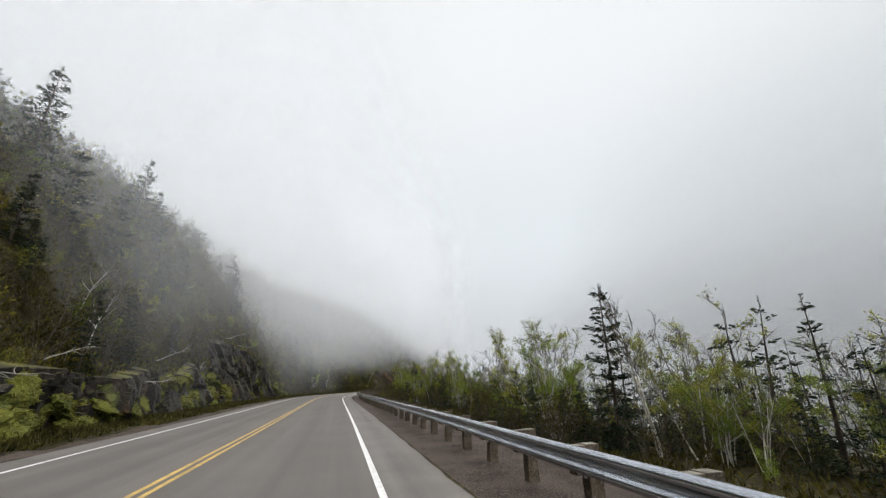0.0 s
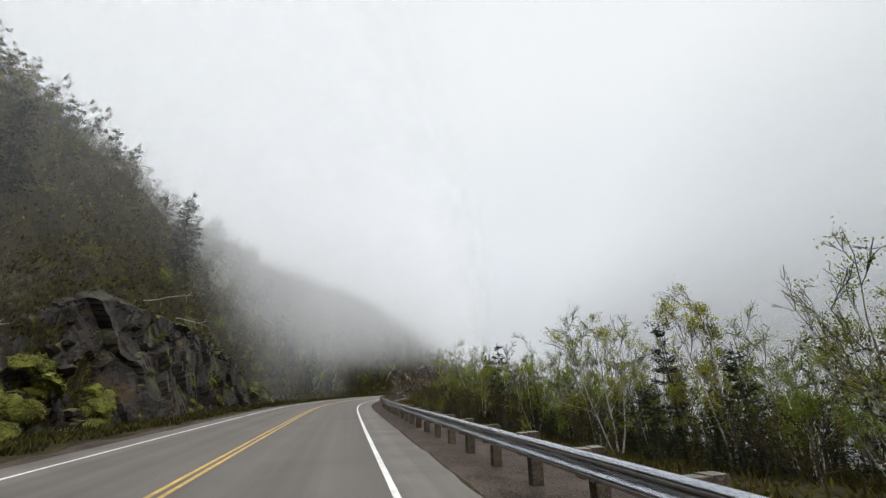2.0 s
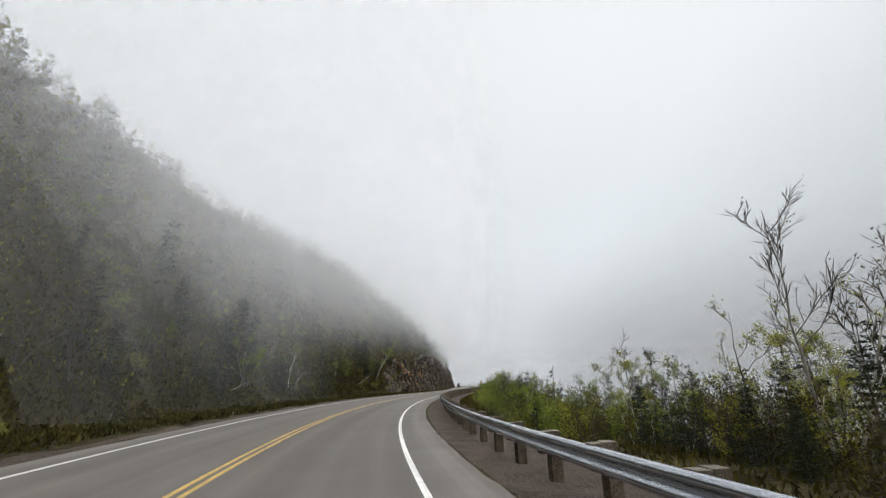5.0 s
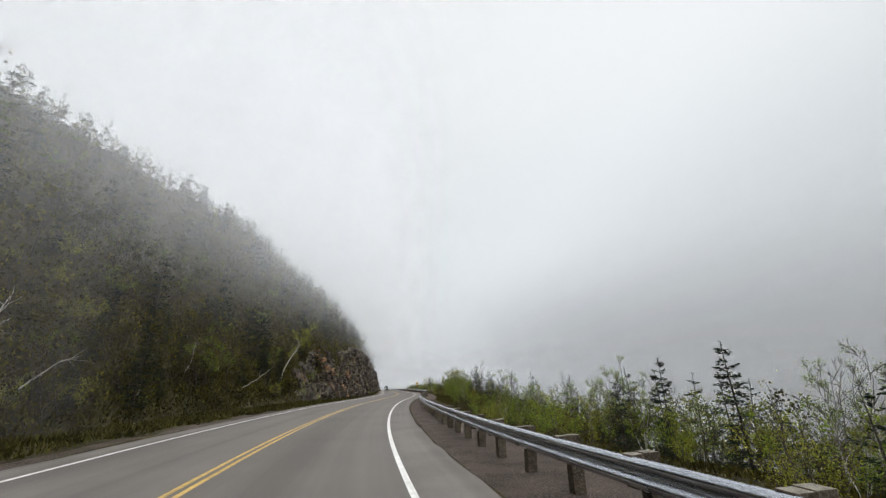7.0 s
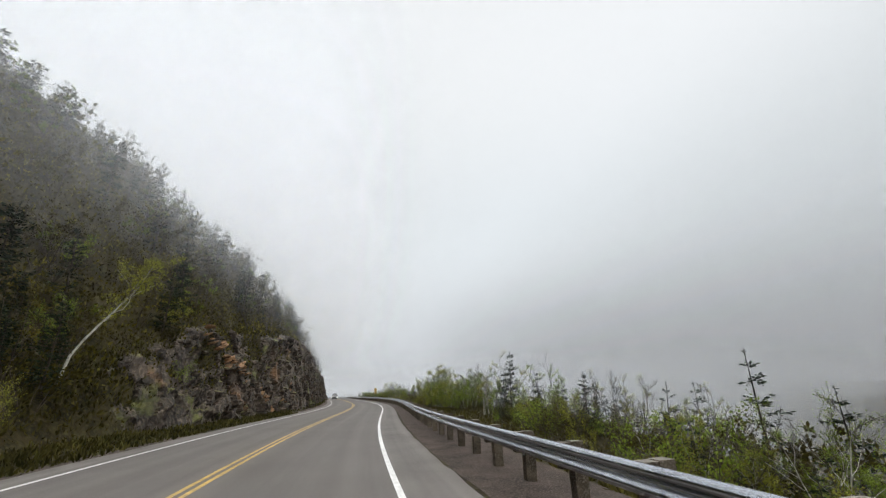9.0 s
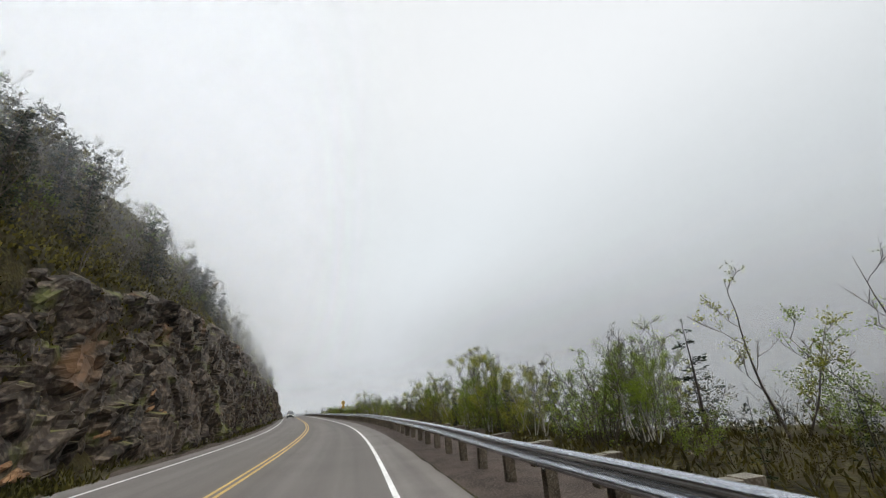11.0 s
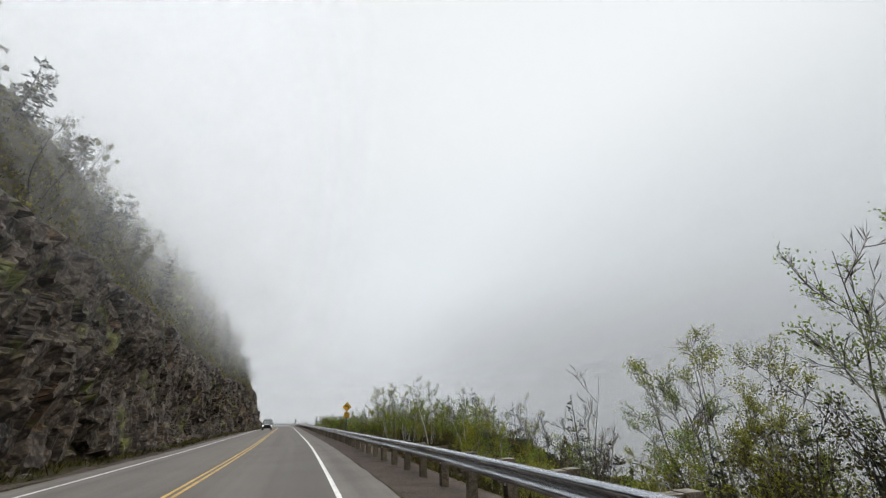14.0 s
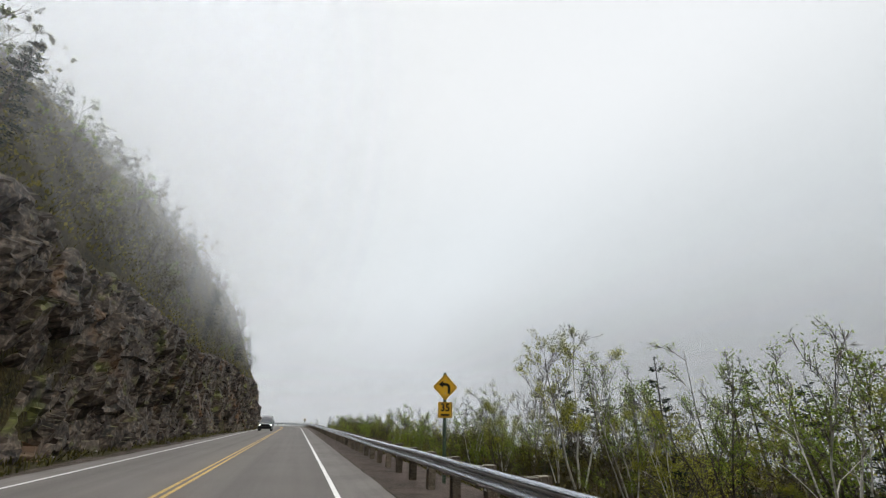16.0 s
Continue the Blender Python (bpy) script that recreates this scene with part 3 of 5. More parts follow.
for s in np.arange(24, 316, 6.5):
    me = mesh_of("mist", [(-420, 0, 0.4), (-4.2, 0, 0.4), (-4.2, 0, 3.0), (24, 0, 3.0), (24, 0, 400), (-420, 0, 400)], [(0, 1, 2, 3, 4, 5)], veil(s))
    tagged(piece("mist", me, None, place(s, 0, 0)), "thin veil of drifting fog over the hillside", "mist", kind="stuff")
VALLEY_MIST = mist_material("valley_mist", 0.12, -40.0, 8.0, 10.0, 80.0, 900.0, 901.0, (0.30, 0.305, 0.31), 300.0, 480.0, (-9001, -9000, -9001, -9000))
for k, n in enumerate((64, 72, 82, 94, 108, 125, 146, 170, 200, 235, 275, 320)):
    ss = np.arange(-390, 600, 20.0)
    along_way = at(300.0, float(n), 0.0) - at(299.0, float(n), 0.0)
    low = at(np.minimum(ss, 300), np.full(len(ss), float(n)), np.full(len(ss), -70.0)) + np.maximum(ss - 300, 0)[:, None] * along_way
    high = low + [0, 0, 700]
    me = mesh_of("mist", np.concatenate([low, high]), [(i, i + 1, len(ss) + i + 1, len(ss) + i) for i in range(len(ss) - 1)], VALLEY_MIST)
    tagged(new("mist", me), "grey fog filling the valley below the road", "mist", kind="stuff")

# Fog closes the view beyond the far bend.
FAR_MIST = mist_material("far_mist", 0.21, -300.0, -200.0, 4.0, 30.0, 9000.0, 9001.0, (0.50, 0.508, 0.52), bare=(-9001, -9000, -9001, -9000))
cx, cy, _ = at(216.0, 0.0, 0.0)
for radius in (150, 163, 178, 195, 215, 238, 265, 295, 330, 370, 415, 470):
    turns = [radians(heading(216.0) + 90 - d) for d in np.arange(-40, 75, 3.0)]
    low = np.array([(cx + radius * math.cos(a), cy + radius * math.sin(a), -75.0) for a in turns])
    high = low + [0, 0, 700]
    me = mesh_of("mist", np.concatenate([low, high]), [(i, i + 1, len(turns) + i + 1, len(turns) + i) for i in range(len(turns) - 1)], FAR_MIST)
    tagged(new("mist", me), "pale fog closing the road beyond the bend", "mist", kind="stuff")

# ---------- rock faces ----------


def rock_face(name, s0, s1, mat, cell, depth, step, label, seed):
    """A blasted face of broken rock standing in front of the hill's foot."""
    us = np.arange(s0, s1, step)
    rows = int(11.5 / step)
    vs = np.linspace(-0.06, 1.0, rows)
    U, V = np.meshgrid(us, vs, indexing="ij")
    h = rock_height(U) + 0.7
    fade = np.clip(np.minimum(U - s0, s1 - U) / 14.0, 0, 1)
    Z = V * h
    dip = 0.55
    a = (U + 0.3 * Z) / cell[0] + seed
    b = (Z - dip * U + 0.5 * fbm(U * 0.3, Z * 0.3 + seed, 2)) / cell[1] + seed
    big, _ = blocks(a * 0.5, b * 0.4)
    mid, _ = blocks(a * 1.1 + 7, b * 1.2 + 3)
    small, _ = blocks(a * 2.6 + 1, b * 3.1 + 9)
    # Beds that break off one below another, and gullies between buttresses.
    bed = (b * 0.55 + 0.3 * vnoise(U * 0.8, Z * 0.8)) % 1.0
    out = depth * (0.62 * big + 0.46 * mid + 0.13 * small + 0.08 * bed - 0.12) + 0.5 * fbm(U * 0.13, Z * 0.16 + seed, 3)
    top = np.clip((1.0 - V) / 0.12, 0, 1)
    out = (out - 0.05) * fade * top - 0.8 * (1 - top) - 0.6 * (1 - fade)
    N = -(foot(U) + Z / face_slope(U)) + out + 0.15
    Z = Z + 0.25 * depth * (mid - 0.5) * top
    v = at(U + 0.05 * rng.normal(0, 1, U.shape) * step, N, Z).reshape(-1, 3)
    ob = new(name, mesh_of(name, v, grid_faces(len(us), rows), mat))
    return tagged(ob, label, "rock face", kind="structure")


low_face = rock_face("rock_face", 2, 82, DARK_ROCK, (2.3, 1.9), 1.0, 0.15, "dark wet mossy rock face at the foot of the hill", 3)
high_face = rock_face("rock_face", 138, 352, ROCK, (1.7, 0.85), 0.9, 0.16, "grey-brown blasted rock cliff of broken angular blocks", 21)


def stone_mesh(seed, flat=0.6):
    r = np.random.default_rng(seed)
    bm = bmesh.new()
    bmesh.ops.create_icosphere(bm, subdivisions=1, radius=0.5)
    for v in bm.verts:
        v.co *= 0.75 + 0.5 * r.random()
        v.co.z *= flat
        v.co.x *= 1.25
    for _ in range(4):
        nrm = Vector(r.normal(0, 1, 3)).normalized()
        bmesh.ops.bisect_plane(bm, geom=bm.verts[:] + bm.edges[:] + bm.faces[:], plane_co=nrm * 0.33, plane_no=nrm, clear_outer=True)
        edges = [e for e in bm.edges if e.is_boundary]
        if edges:
            bmesh.ops.edgeloop_fill(bm, edges=edges)
    me = bpy.data.meshes.new("rock")
    bm.to_mesh(me)
    bm.free()
    return me


stones = []
for i in range(8):
    me = stone_mesh(40 + i, 0.5 + 0.1 * (i % 3))
    me.materials.append(material("loose_rock", (0.15, 0.135, 0.122), (0.07, 0.062, 0.057), (0.24, 0.22, 0.2), scale=2, fine=12, rough=0.75, bump=0.6, random_tone=0.4) if i == 0 else stones[0].materials[0])
    stones.append(me)


rock_stones = []
for i in range(5):
    me = stone_mesh(70 + i, 0.5)
    me.materials.append(ROCK)
    rock_stones.append(me)
dark_stones = []
for i in range(4):
    me = stone_mesh(80 + i, 0.55)
    me.materials.append(DARK_ROCK)
    dark_stones.append(me)


def stuck_rocks(face, count, s0, s1, lo, hi, kinds):
    """Blocks that stand proud of a rock face, parts of it."""
    for _ in range(count):
        s = rng.uniform(s0, s1)
        hh = float(rock_height(s))
        z = hh * rng.random() ** 1.3 * 0.92
        size = rng.uniform(lo, hi)
        n = -(float(foot(s)) + z / float(face_slope(s))) + 0.30
        x, y, zz = at(s, n, z)
        piece("rock", kinds[rng.integers(len(kinds))], face, pose(x, y, zz, rng.uniform(-35, 35), rng.uniform(-35, 35), heading(s) + rng.uniform(60, 120)) @ Matrix.Diagonal((size * 1.2, size, size, 1)))


RUST_ROCK = material("rust_stained_rock", (0.23, 0.125, 0.06), (0.09, 0.05, 0.028), (0.34, 0.22, 0.13), scale=2.5, fine=14, rough=0.8, bump=0.6, random_tone=0.35)
slabs = []
for i in range(4):
    me = stone_mesh(60 + i, 0.3)
    me.materials.append(RUST_ROCK)
    slabs.append(me)
# Rust-brown slabs that have slid down the face.
for s0, z0, run, count in ((156.0, 4.6, 5.0, 34), (176.0, 1.5, 4.5, 34), (171.0, 0.9, 2.5, 14), (163.0, 1.2, 4.0, 14)):
    for _ in range(count):
        u = rng.random()
        s, z = s0 + run * (u - 0.5) + rng.normal(0, 0.35), max(z0 - 0.5 * run * (u - 0.5) + rng.normal(0, 0.3), 0.25)
        n = -(float(foot(s)) + z / float(face_slope(s))) + rng.uniform(0.35, 0.6)
        x, y, zz = at(s, n, z)
        k = rng.uniform(0.35, 0.95)
        piece("slab", slabs[rng.integers(4)], high_face, pose(x, y, zz, rng.uniform(-25, 5), rng.uniform(-30, 0), heading(s) + rng.uniform(50, 110)) @ Matrix.Diagonal((k, k * 0.8, k, 1)))
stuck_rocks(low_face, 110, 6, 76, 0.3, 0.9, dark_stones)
stuck_rocks(high_face, 230, 152, 310, 0.25, 0.8, rock_stones)

for _ in range(150):
    s = rng.uniform(4, 315) if rng.random() < 0.4 else rng.choice([rng.uniform(44, 66), rng.uniform(158, 320)])
    n = -float(foot(s)) + rng.exponential(0.45) - 0.1
    size = 0.12 + 0.28 * rng.random() ** 2.5
    tagged(piece("fallen_rock", stones[rng.integers(8)], None, place(s, min(n, -5.0), float(ground_z(s, min(n, -5.0))) + 0.12 * size, rng.uniform(0, 360), size)), "loose grey rock fallen onto the verge below the cliff", "rock", group="fallen rocks on the verge")

# ---------- plants ----------


class Bag:
    """Collects tubes and leaves into one mesh."""

    def __init__(self):
        self.v, self.f, self.n = [], [], 0

    def tube(self, pts, radii, sides=4):
        pts = np.asarray(pts, float)
        k = len(pts)
        ring = np.linspace(0, 2 * np.pi, sides, endpoint=False)
        tang = np.gradient(pts, axis=0)
        tang /= np.linalg.norm(tang, axis=1, keepdims=True) + 1e-9
        ref = np.where(np.abs(tang[:, 2:3]) > 0.9, [[1.0, 0, 0]], [[0, 0, 1.0]])
        a = np.cross(tang, ref)
        a /= np.linalg.norm(a, axis=1, keepdims=True) + 1e-9
        b = np.cross(tang, a)
        v = pts[:, None] + np.asarray(radii)[:, None, None] * (np.cos(ring)[None, :, None] * a[:, None] + np.sin(ring)[None, :, None] * b[:, None])
        self.v.append(v.reshape(-1, 3))
        base = self.n
        for i in range(k - 1):
            for j in range(sides):
                self.f.append((base + i * sides + j, base + i * sides + (j + 1) % sides, base + (i + 1) * sides + (j + 1) % sides, base + (i + 1) * sides + j))
        self.n += k * sides

    def leaves(self, centres, along, length, width, r, droop=0.0):
        """Rhombic blades: one per centre, pointing along, turned at random."""
        c = np.asarray(centres, float)
        k = len(c)
        d = np.asarray(along, float) + r.normal(0, 0.01, (k, 3))
        d[:, 2] -= droop
        d /= np.linalg.norm(d, axis=1, keepdims=True) + 1e-9
        w = np.cross(d, r.normal(0, 1, (k, 3)))
        w /= np.linalg.norm(w, axis=1, keepdims=True) + 1e-9
        L = (length * r.uniform(0.6, 1.3, k))[:, None]
        W = (width * r.uniform(0.7, 1.3, k))[:, None]
        v = np.stack([c, c + d * L * 0.45 + w * W * 0.5, c + d * L, c + d * L * 0.5 - w * W * 0.5], 1)
        self.v.append(v.reshape(-1, 3))
        q = self.n + 4 * np.arange(k)[:, None] + np.arange(4)[None]
        self.f.extend(map(tuple, q.tolist()))
        self.n += 4 * k

    def mesh(self, name, mat, smooth=False):
        return mesh_of(name, np.concatenate(self.v), self.f, mat, smooth=smooth)


def bent(start, direction, length, r, segments=4, wander=0.18, rise=0.1):
    p, d = np.array(start, float), np.array(direction, float)
    d /= np.linalg.norm(d)
    out = [p.copy()]
    for _ in range(segments):
        d = d + r.normal(0, wander, 3) + [0, 0, rise]
        d /= np.linalg.norm(d)
        p = p + d * length / segments
        out.append(p.copy())
    return np.array(out)


def along_path(pts, f):
    x = f * (len(pts) - 1)
    i = min(int(x), len(pts) - 2)
    return pts[i] + (pts[i + 1] - pts[i]) * (x - i), pts[i + 1] - pts[i]



# ---------- moss on the low rocks ----------
MOSS_BLADE = leafy("moss_and_fern_blades", (0.155, 0.15, 0.026), (0.07, 0.07, 0.016), through=0.3, island=0.45)
RUSTY_BLADE = leafy("rusty_dead_fern", (0.20, 0.105, 0.026), (0.09, 0.05, 0.016), through=0.3, island=0.4)


def moss_cushion(seed, blade_mat):
    """A drooping cushion of moss over a rock's edge, with short blades."""
    r = np.random.default_rng(seed)
    bm = bmesh.new()
    bmesh.ops.create_icosphere(bm, subdivisions=3, radius=0.5)
    co = np.array([v.co[:] for v in bm.verts])
    lump = 1 + 0.28 * vnoise(co[:, 0] * 4 + seed, co[:, 1] * 4, co[:, 2] * 4) + 0.14 * vnoise(co[:, 0] * 9, co[:, 1] * 9 + seed, co[:, 2] * 9)
    co = co * lump[:, None] * [0.75, 1.15, 0.55]
    co[:, 2] -= 0.5 * np.clip(co[:, 0], 0, 1) ** 1.2
    faces = [[v.index for v in f.verts] for f in bm.faces]
    bm.free()
    bag = Bag()
    pick = r.integers(0, len(co), 260)
    way = co[pick] / np.linalg.norm(co[pick], axis=1, keepdims=True) + r.normal(0, 0.5, (260, 3))
    bag.leaves(co[pick] * 0.95, way, 0.15, 0.035, r, 0.35)
    v = np.concatenate([co, np.concatenate(bag.v)])
    f = faces + [tuple(i + len(co) for i in q) for q in bag.f]
    return mesh_of("moss_cushion", v, f, [MOSS, blade_mat], index=np.arange(len(f)) >= len(faces))


cushions = [moss_cushion(300 + i, RUSTY_BLADE if i == 4 else MOSS_BLADE) for i in range(5)]
for _ in range(210):
    s = rng.uniform(3, 44) if rng.random() < 0.75 else rng.uniform(44, 82)
    z = 0.25 + rng.random() ** 1.2 * min(float(rock_height(s)), 2.6)
    n = -(float(foot(s)) + z / float(face_slope(s))) + rng.uniform(0.25, 0.6)
    x, y, zz = at(s, n, z)
    k = rng.uniform(0.5, 1.5)
    piece("moss_cushion", cushions[int(rng.choice(5, p=[0.23, 0.23, 0.23, 0.22, 0.09]))], low_face, pose(x, y, zz, rng.uniform(-15, 15), rng.uniform(0, 25), heading(s) + rng.uniform(-25, 25)) @ Matrix.Diagonal((k, k * rng.uniform(0.8, 1.4), k, 1)))

# ---------- road sign ----------
SIGN_YELLOW = material("yellow_sign_sheet", (0.72, 0.40, 0.03), (0.64, 0.35, 0.025), scale=2, fine=40, rough=0.45, bump=0)
SIGN_BLACK = material("black_sign_ink", (0.015, 0.014, 0.013), (0.01, 0.01, 0.01), scale=5, fine=60, rough=0.5, bump=0)
SIGN_POST = material("green_painted_post", (0.055, 0.085, 0.055), (0.04, 0.06, 0.04), (0.1, 0.13, 0.09), scale=3, fine=30, rough=0.6, bump=0.2)
BACK_METAL = material("bare_aluminium", (0.5, 0.5, 0.5), (0.42, 0.42, 0.42), scale=4, fine=40, rough=0.45, bump=0, metal=0.9)


def plate(outline, thick=0.006):
    """A flat plate in the x-z plane, its face to -y."""
    bm = bmesh.new()
    front = [bm.verts.new((x, 0, z)) for x, z in outline]
    back = [bm.verts.new((x, thick, z)) for x, z in outline]
    bm.faces.new(front)
    bm.faces.new(back[::-1])
    k = len(outline)
    for i in range(k):
        bm.faces.new((front[(i + 1) % k], front[i], back[i], back[(i + 1) % k]))
    bmesh.ops.recalc_face_normals(bm, faces=bm.faces)
    return bm


def rounded(points, r=0.05, steps=4):
    out = []
    k = len(points)
    for i in range(k):
        p, a, b = (Vector(points[j % k]) for j in (i, i - 1, i + 1))
        u, w = (a - p).normalized(), (b - p).normalized()
        for j in range(steps + 1):
            f = j / steps
            q = p + u * r * (1 - f) ** 2 + w * r * f ** 2
            out.append((q.x, q.y))
    return out


def letters(text, size, mat, parent, x, z, y):
    curve = bpy.data.curves.new("numerals", "FONT")
    curve.body, curve.size, curve.align_x, curve.align_y, curve.extrude, curve.offset = text, size, "CENTER", "CENTER", 0.001, 0.008
    tmp = new("numerals", curve)
    me = bpy.data.meshes.new_from_object(tmp.evaluated_get(bpy.context.evaluated_depsgraph_get()))
    bpy.data.objects.remove(tmp)
    me.materials.clear()
    me.materials.append(mat)
    return piece("numerals", me, parent, pose(x, y, z, 90, 0, 0))


def warning_sign(s, n):
    """Diamond sign: a left bend ahead, with a small speed tab below, on a green post."""
    root = tagged(new("warning_sign", None), "yellow diamond left-bend warning sign with a 35 speed tab", "road sign")
    root.matrix_basis = place(s, n, float(ground_z(s, n)), -4)
    base = -float(ground_z(s, n))
    top = base + 2.53
    part("post", box_bm(-0.045, 0.012, -0.5, 0.045, 0.10, top + 0.43, 0.006), SIGN_POST, root)
    c = top
    half = 0.40
    diamond = [(0, c - half), (half, c), (0, c + half), (-half, c)]
    board = part("diamond_board", plate(rounded(diamond, 0.06)), SIGN_YELLOW, root)
    inner = rounded([(0, c - half + 0.035), (half - 0.035, c), (0, c + half - 0.035), (-half + 0.035, c)], 0.05)
    inner2 = rounded([(0, c - half + 0.055), (half - 0.055, c), (0, c + half - 0.055), (-half + 0.055, c)], 0.045)
    bm = bmesh.new()
    a = [bm.verts.new((x, -0.002, z)) for x, z in inner]
    b = [bm.verts.new((x, -0.002, z)) for x, z in inner2]
    for i in range(len(a)):
        bm.faces.new((a[i], a[(i + 1) % len(a)], b[(i + 1) % len(a)], b[i]))
    part("border", bm, SIGN_BLACK, board)
    # Arrow: up, then bending to the left.
    w = 0.043
    path = [(0.12, c - 0.20), (0.12, c - 0.02)] + [(0.12 - 0.10 + 0.10 * math.cos(t), c - 0.02 + 0.10 * math.sin(t)) for t in np.linspace(0.2, math.pi / 2, 6)] + [(-0.08, c + 0.08)]
    outer, inner_ = [], []
    for i, (x, z) in enumerate(path):
        x0, z0 = path[max(i - 1, 0)]
        x1, z1 = path[min(i + 1, len(path) - 1)]
        d = Vector((x1 - x0, z1 - z0)).normalized()
        outer.append((x + d.y * w, z - d.x * w))
        inner_.append((x - d.y * w, z + d.x * w))
    bm = bmesh.new()
    po = [bm.verts.new((x, -0.003, z)) for x, z in outer]
    pi_ = [bm.verts.new((x, -0.003, z)) for x, z in inner_]
    for i in range(len(po) - 1):
        bm.faces.new((po[i], po[i + 1], pi_[i + 1], pi_[i]))
    head = [bm.verts.new((x, -0.003, z)) for x, z in ((-0.23, c + 0.08), (-0.07, c + 0.185), (-0.07, c - 0.025))]
    bm.faces.new(head)
    part("arrow", bm, SIGN_BLACK, board)
    t0, t1 = c - half - 0.49, c - half - 0.04
    tab = part("speed_tab", plate(rounded([(-0.225, t0), (0.225, t0), (0.225, t1), (-0.225, t1)], 0.04)), SIGN_YELLOW, root)
    tm = (t0 + t1) / 2
    letters("35", 0.30, SIGN_BLACK, tab, 0, tm + 0.06, -0.004)
    part("small_print", box_bm(-0.14, -0.004, tm - 0.17, 0.14, -0.001, tm - 0.115), SIGN_BLACK, tab)
    bm = bmesh.new()
    a = [bm.verts.new((x, -0.002, z)) for x, z in ((-0.205, t0 + 0.02), (0.205, t0 + 0.02), (0.205, t1 - 0.02), (-0.205, t1 - 0.02))]
    b = [bm.verts.new((x, -0.002, z)) for x, z in ((-0.19, t0 + 0.035), (0.19, t0 + 0.035), (0.19, t1 - 0.035), (-0.19, t1 - 0.035))]
    for i in range(4):
        bm.faces.new((a[i], a[(i + 1) % 4], b[(i + 1) % 4], b[i]))
    part("border", bm, SIGN_BLACK, tab)
    for k in (c - 0.2, c + 0.2):
        bm = bmesh.new()
        bmesh.ops.create_cone(bm, cap_ends=True, segments=8, radius1=0.012, radius2=0.01, depth=0.01, matrix=pose(0, -0.004, k, 90, 0, 0))
        part("bolt", bm, BACK_METAL, board)
    return root


warning_sign(229.2, 6.85)


def chevron_sign(s, n):
    root = tagged(new("chevron_sign", None), "small dark chevron board on a post by the far bend", "road sign")
    root.matrix_basis = place(s, n, float(ground_z(s, n)), 20)
    base = -float(ground_z(s, n))
    part("post", box_bm(-0.04, 0.01, -0.4, 0.04, 0.09, base + 1.9, 0.005), SIGN_POST, root)
    board = part("board", plate(rounded([(-0.23, base + 1.25), (0.23, base + 1.25), (0.23, base + 1.95), (-0.23, base + 1.95)], 0.03)), SIGN_BLACK, root)
    bm = bmesh.new()
    for v in (((-0.15, 1.6), (0.12, 1.88), (0.12, 1.74), (-0.02, 1.6)), ((-0.15, 1.6), (-0.02, 1.6), (0.12, 1.46), (0.12, 1.32))):
        bm.faces.new([bm.verts.new((x, -0.002, base + z)) for x, z in v])
    part("chevron", bm, SIGN_YELLOW, board)
    return root


chevron_sign(338.0, 7.3)

# ---------- oncoming van ----------
CAR_PAINT = material("dark_van_paint", (0.035, 0.037, 0.04), (0.028, 0.03, 0.032), scale=1, fine=20, rough=0.3, bump=0, spec=0.5)
SILVER_PAINT = material("grey_roof_paint", (0.10, 0.105, 0.11), (0.09, 0.095, 0.1), scale=1, fine=20, rough=0.35, bump=0, spec=0.5)
RUBBER = material("tyre_rubber", (0.02, 0.02, 0.02), (0.014, 0.014, 0.014), scale=6, fine=60, rough=0.9, bump=0.2)
GLASS = material("windscreen_glass", (0.05, 0.055, 0.06), (0.04, 0.045, 0.05), scale=1, fine=10, rough=0.08, bump=0, spec=0.35)
LAMP = bpy.data.materials.new("lit_headlamp")
LAMP.use_nodes = True
_b = LAMP.node_tree.nodes["Principled BSDF"]
_b.inputs["Emission Color"].default_value, _b.inputs["Emission Strength"].default_value = (1.0, 0.95, 0.85, 1), 6.0


def lofted(sections):
    """A body through cross sections; each is a list of the same number of (x, y, z)."""
    bm = bmesh.new()
    rings = [[bm.verts.new(p) for p in sec] for sec in sections]
    k = len(rings[0])
    for a, b in zip(rings, rings[1:]):
        for i in range(k):
            bm.faces.new((a[i], a[(i + 1) % k], b[(i + 1) % k], b[i]))
    bm.faces.new(rings[0][::-1])
    bm.faces.new(rings[-1])
    bmesh.ops.recalc_face_normals(bm, faces=bm.faces)
    return bm


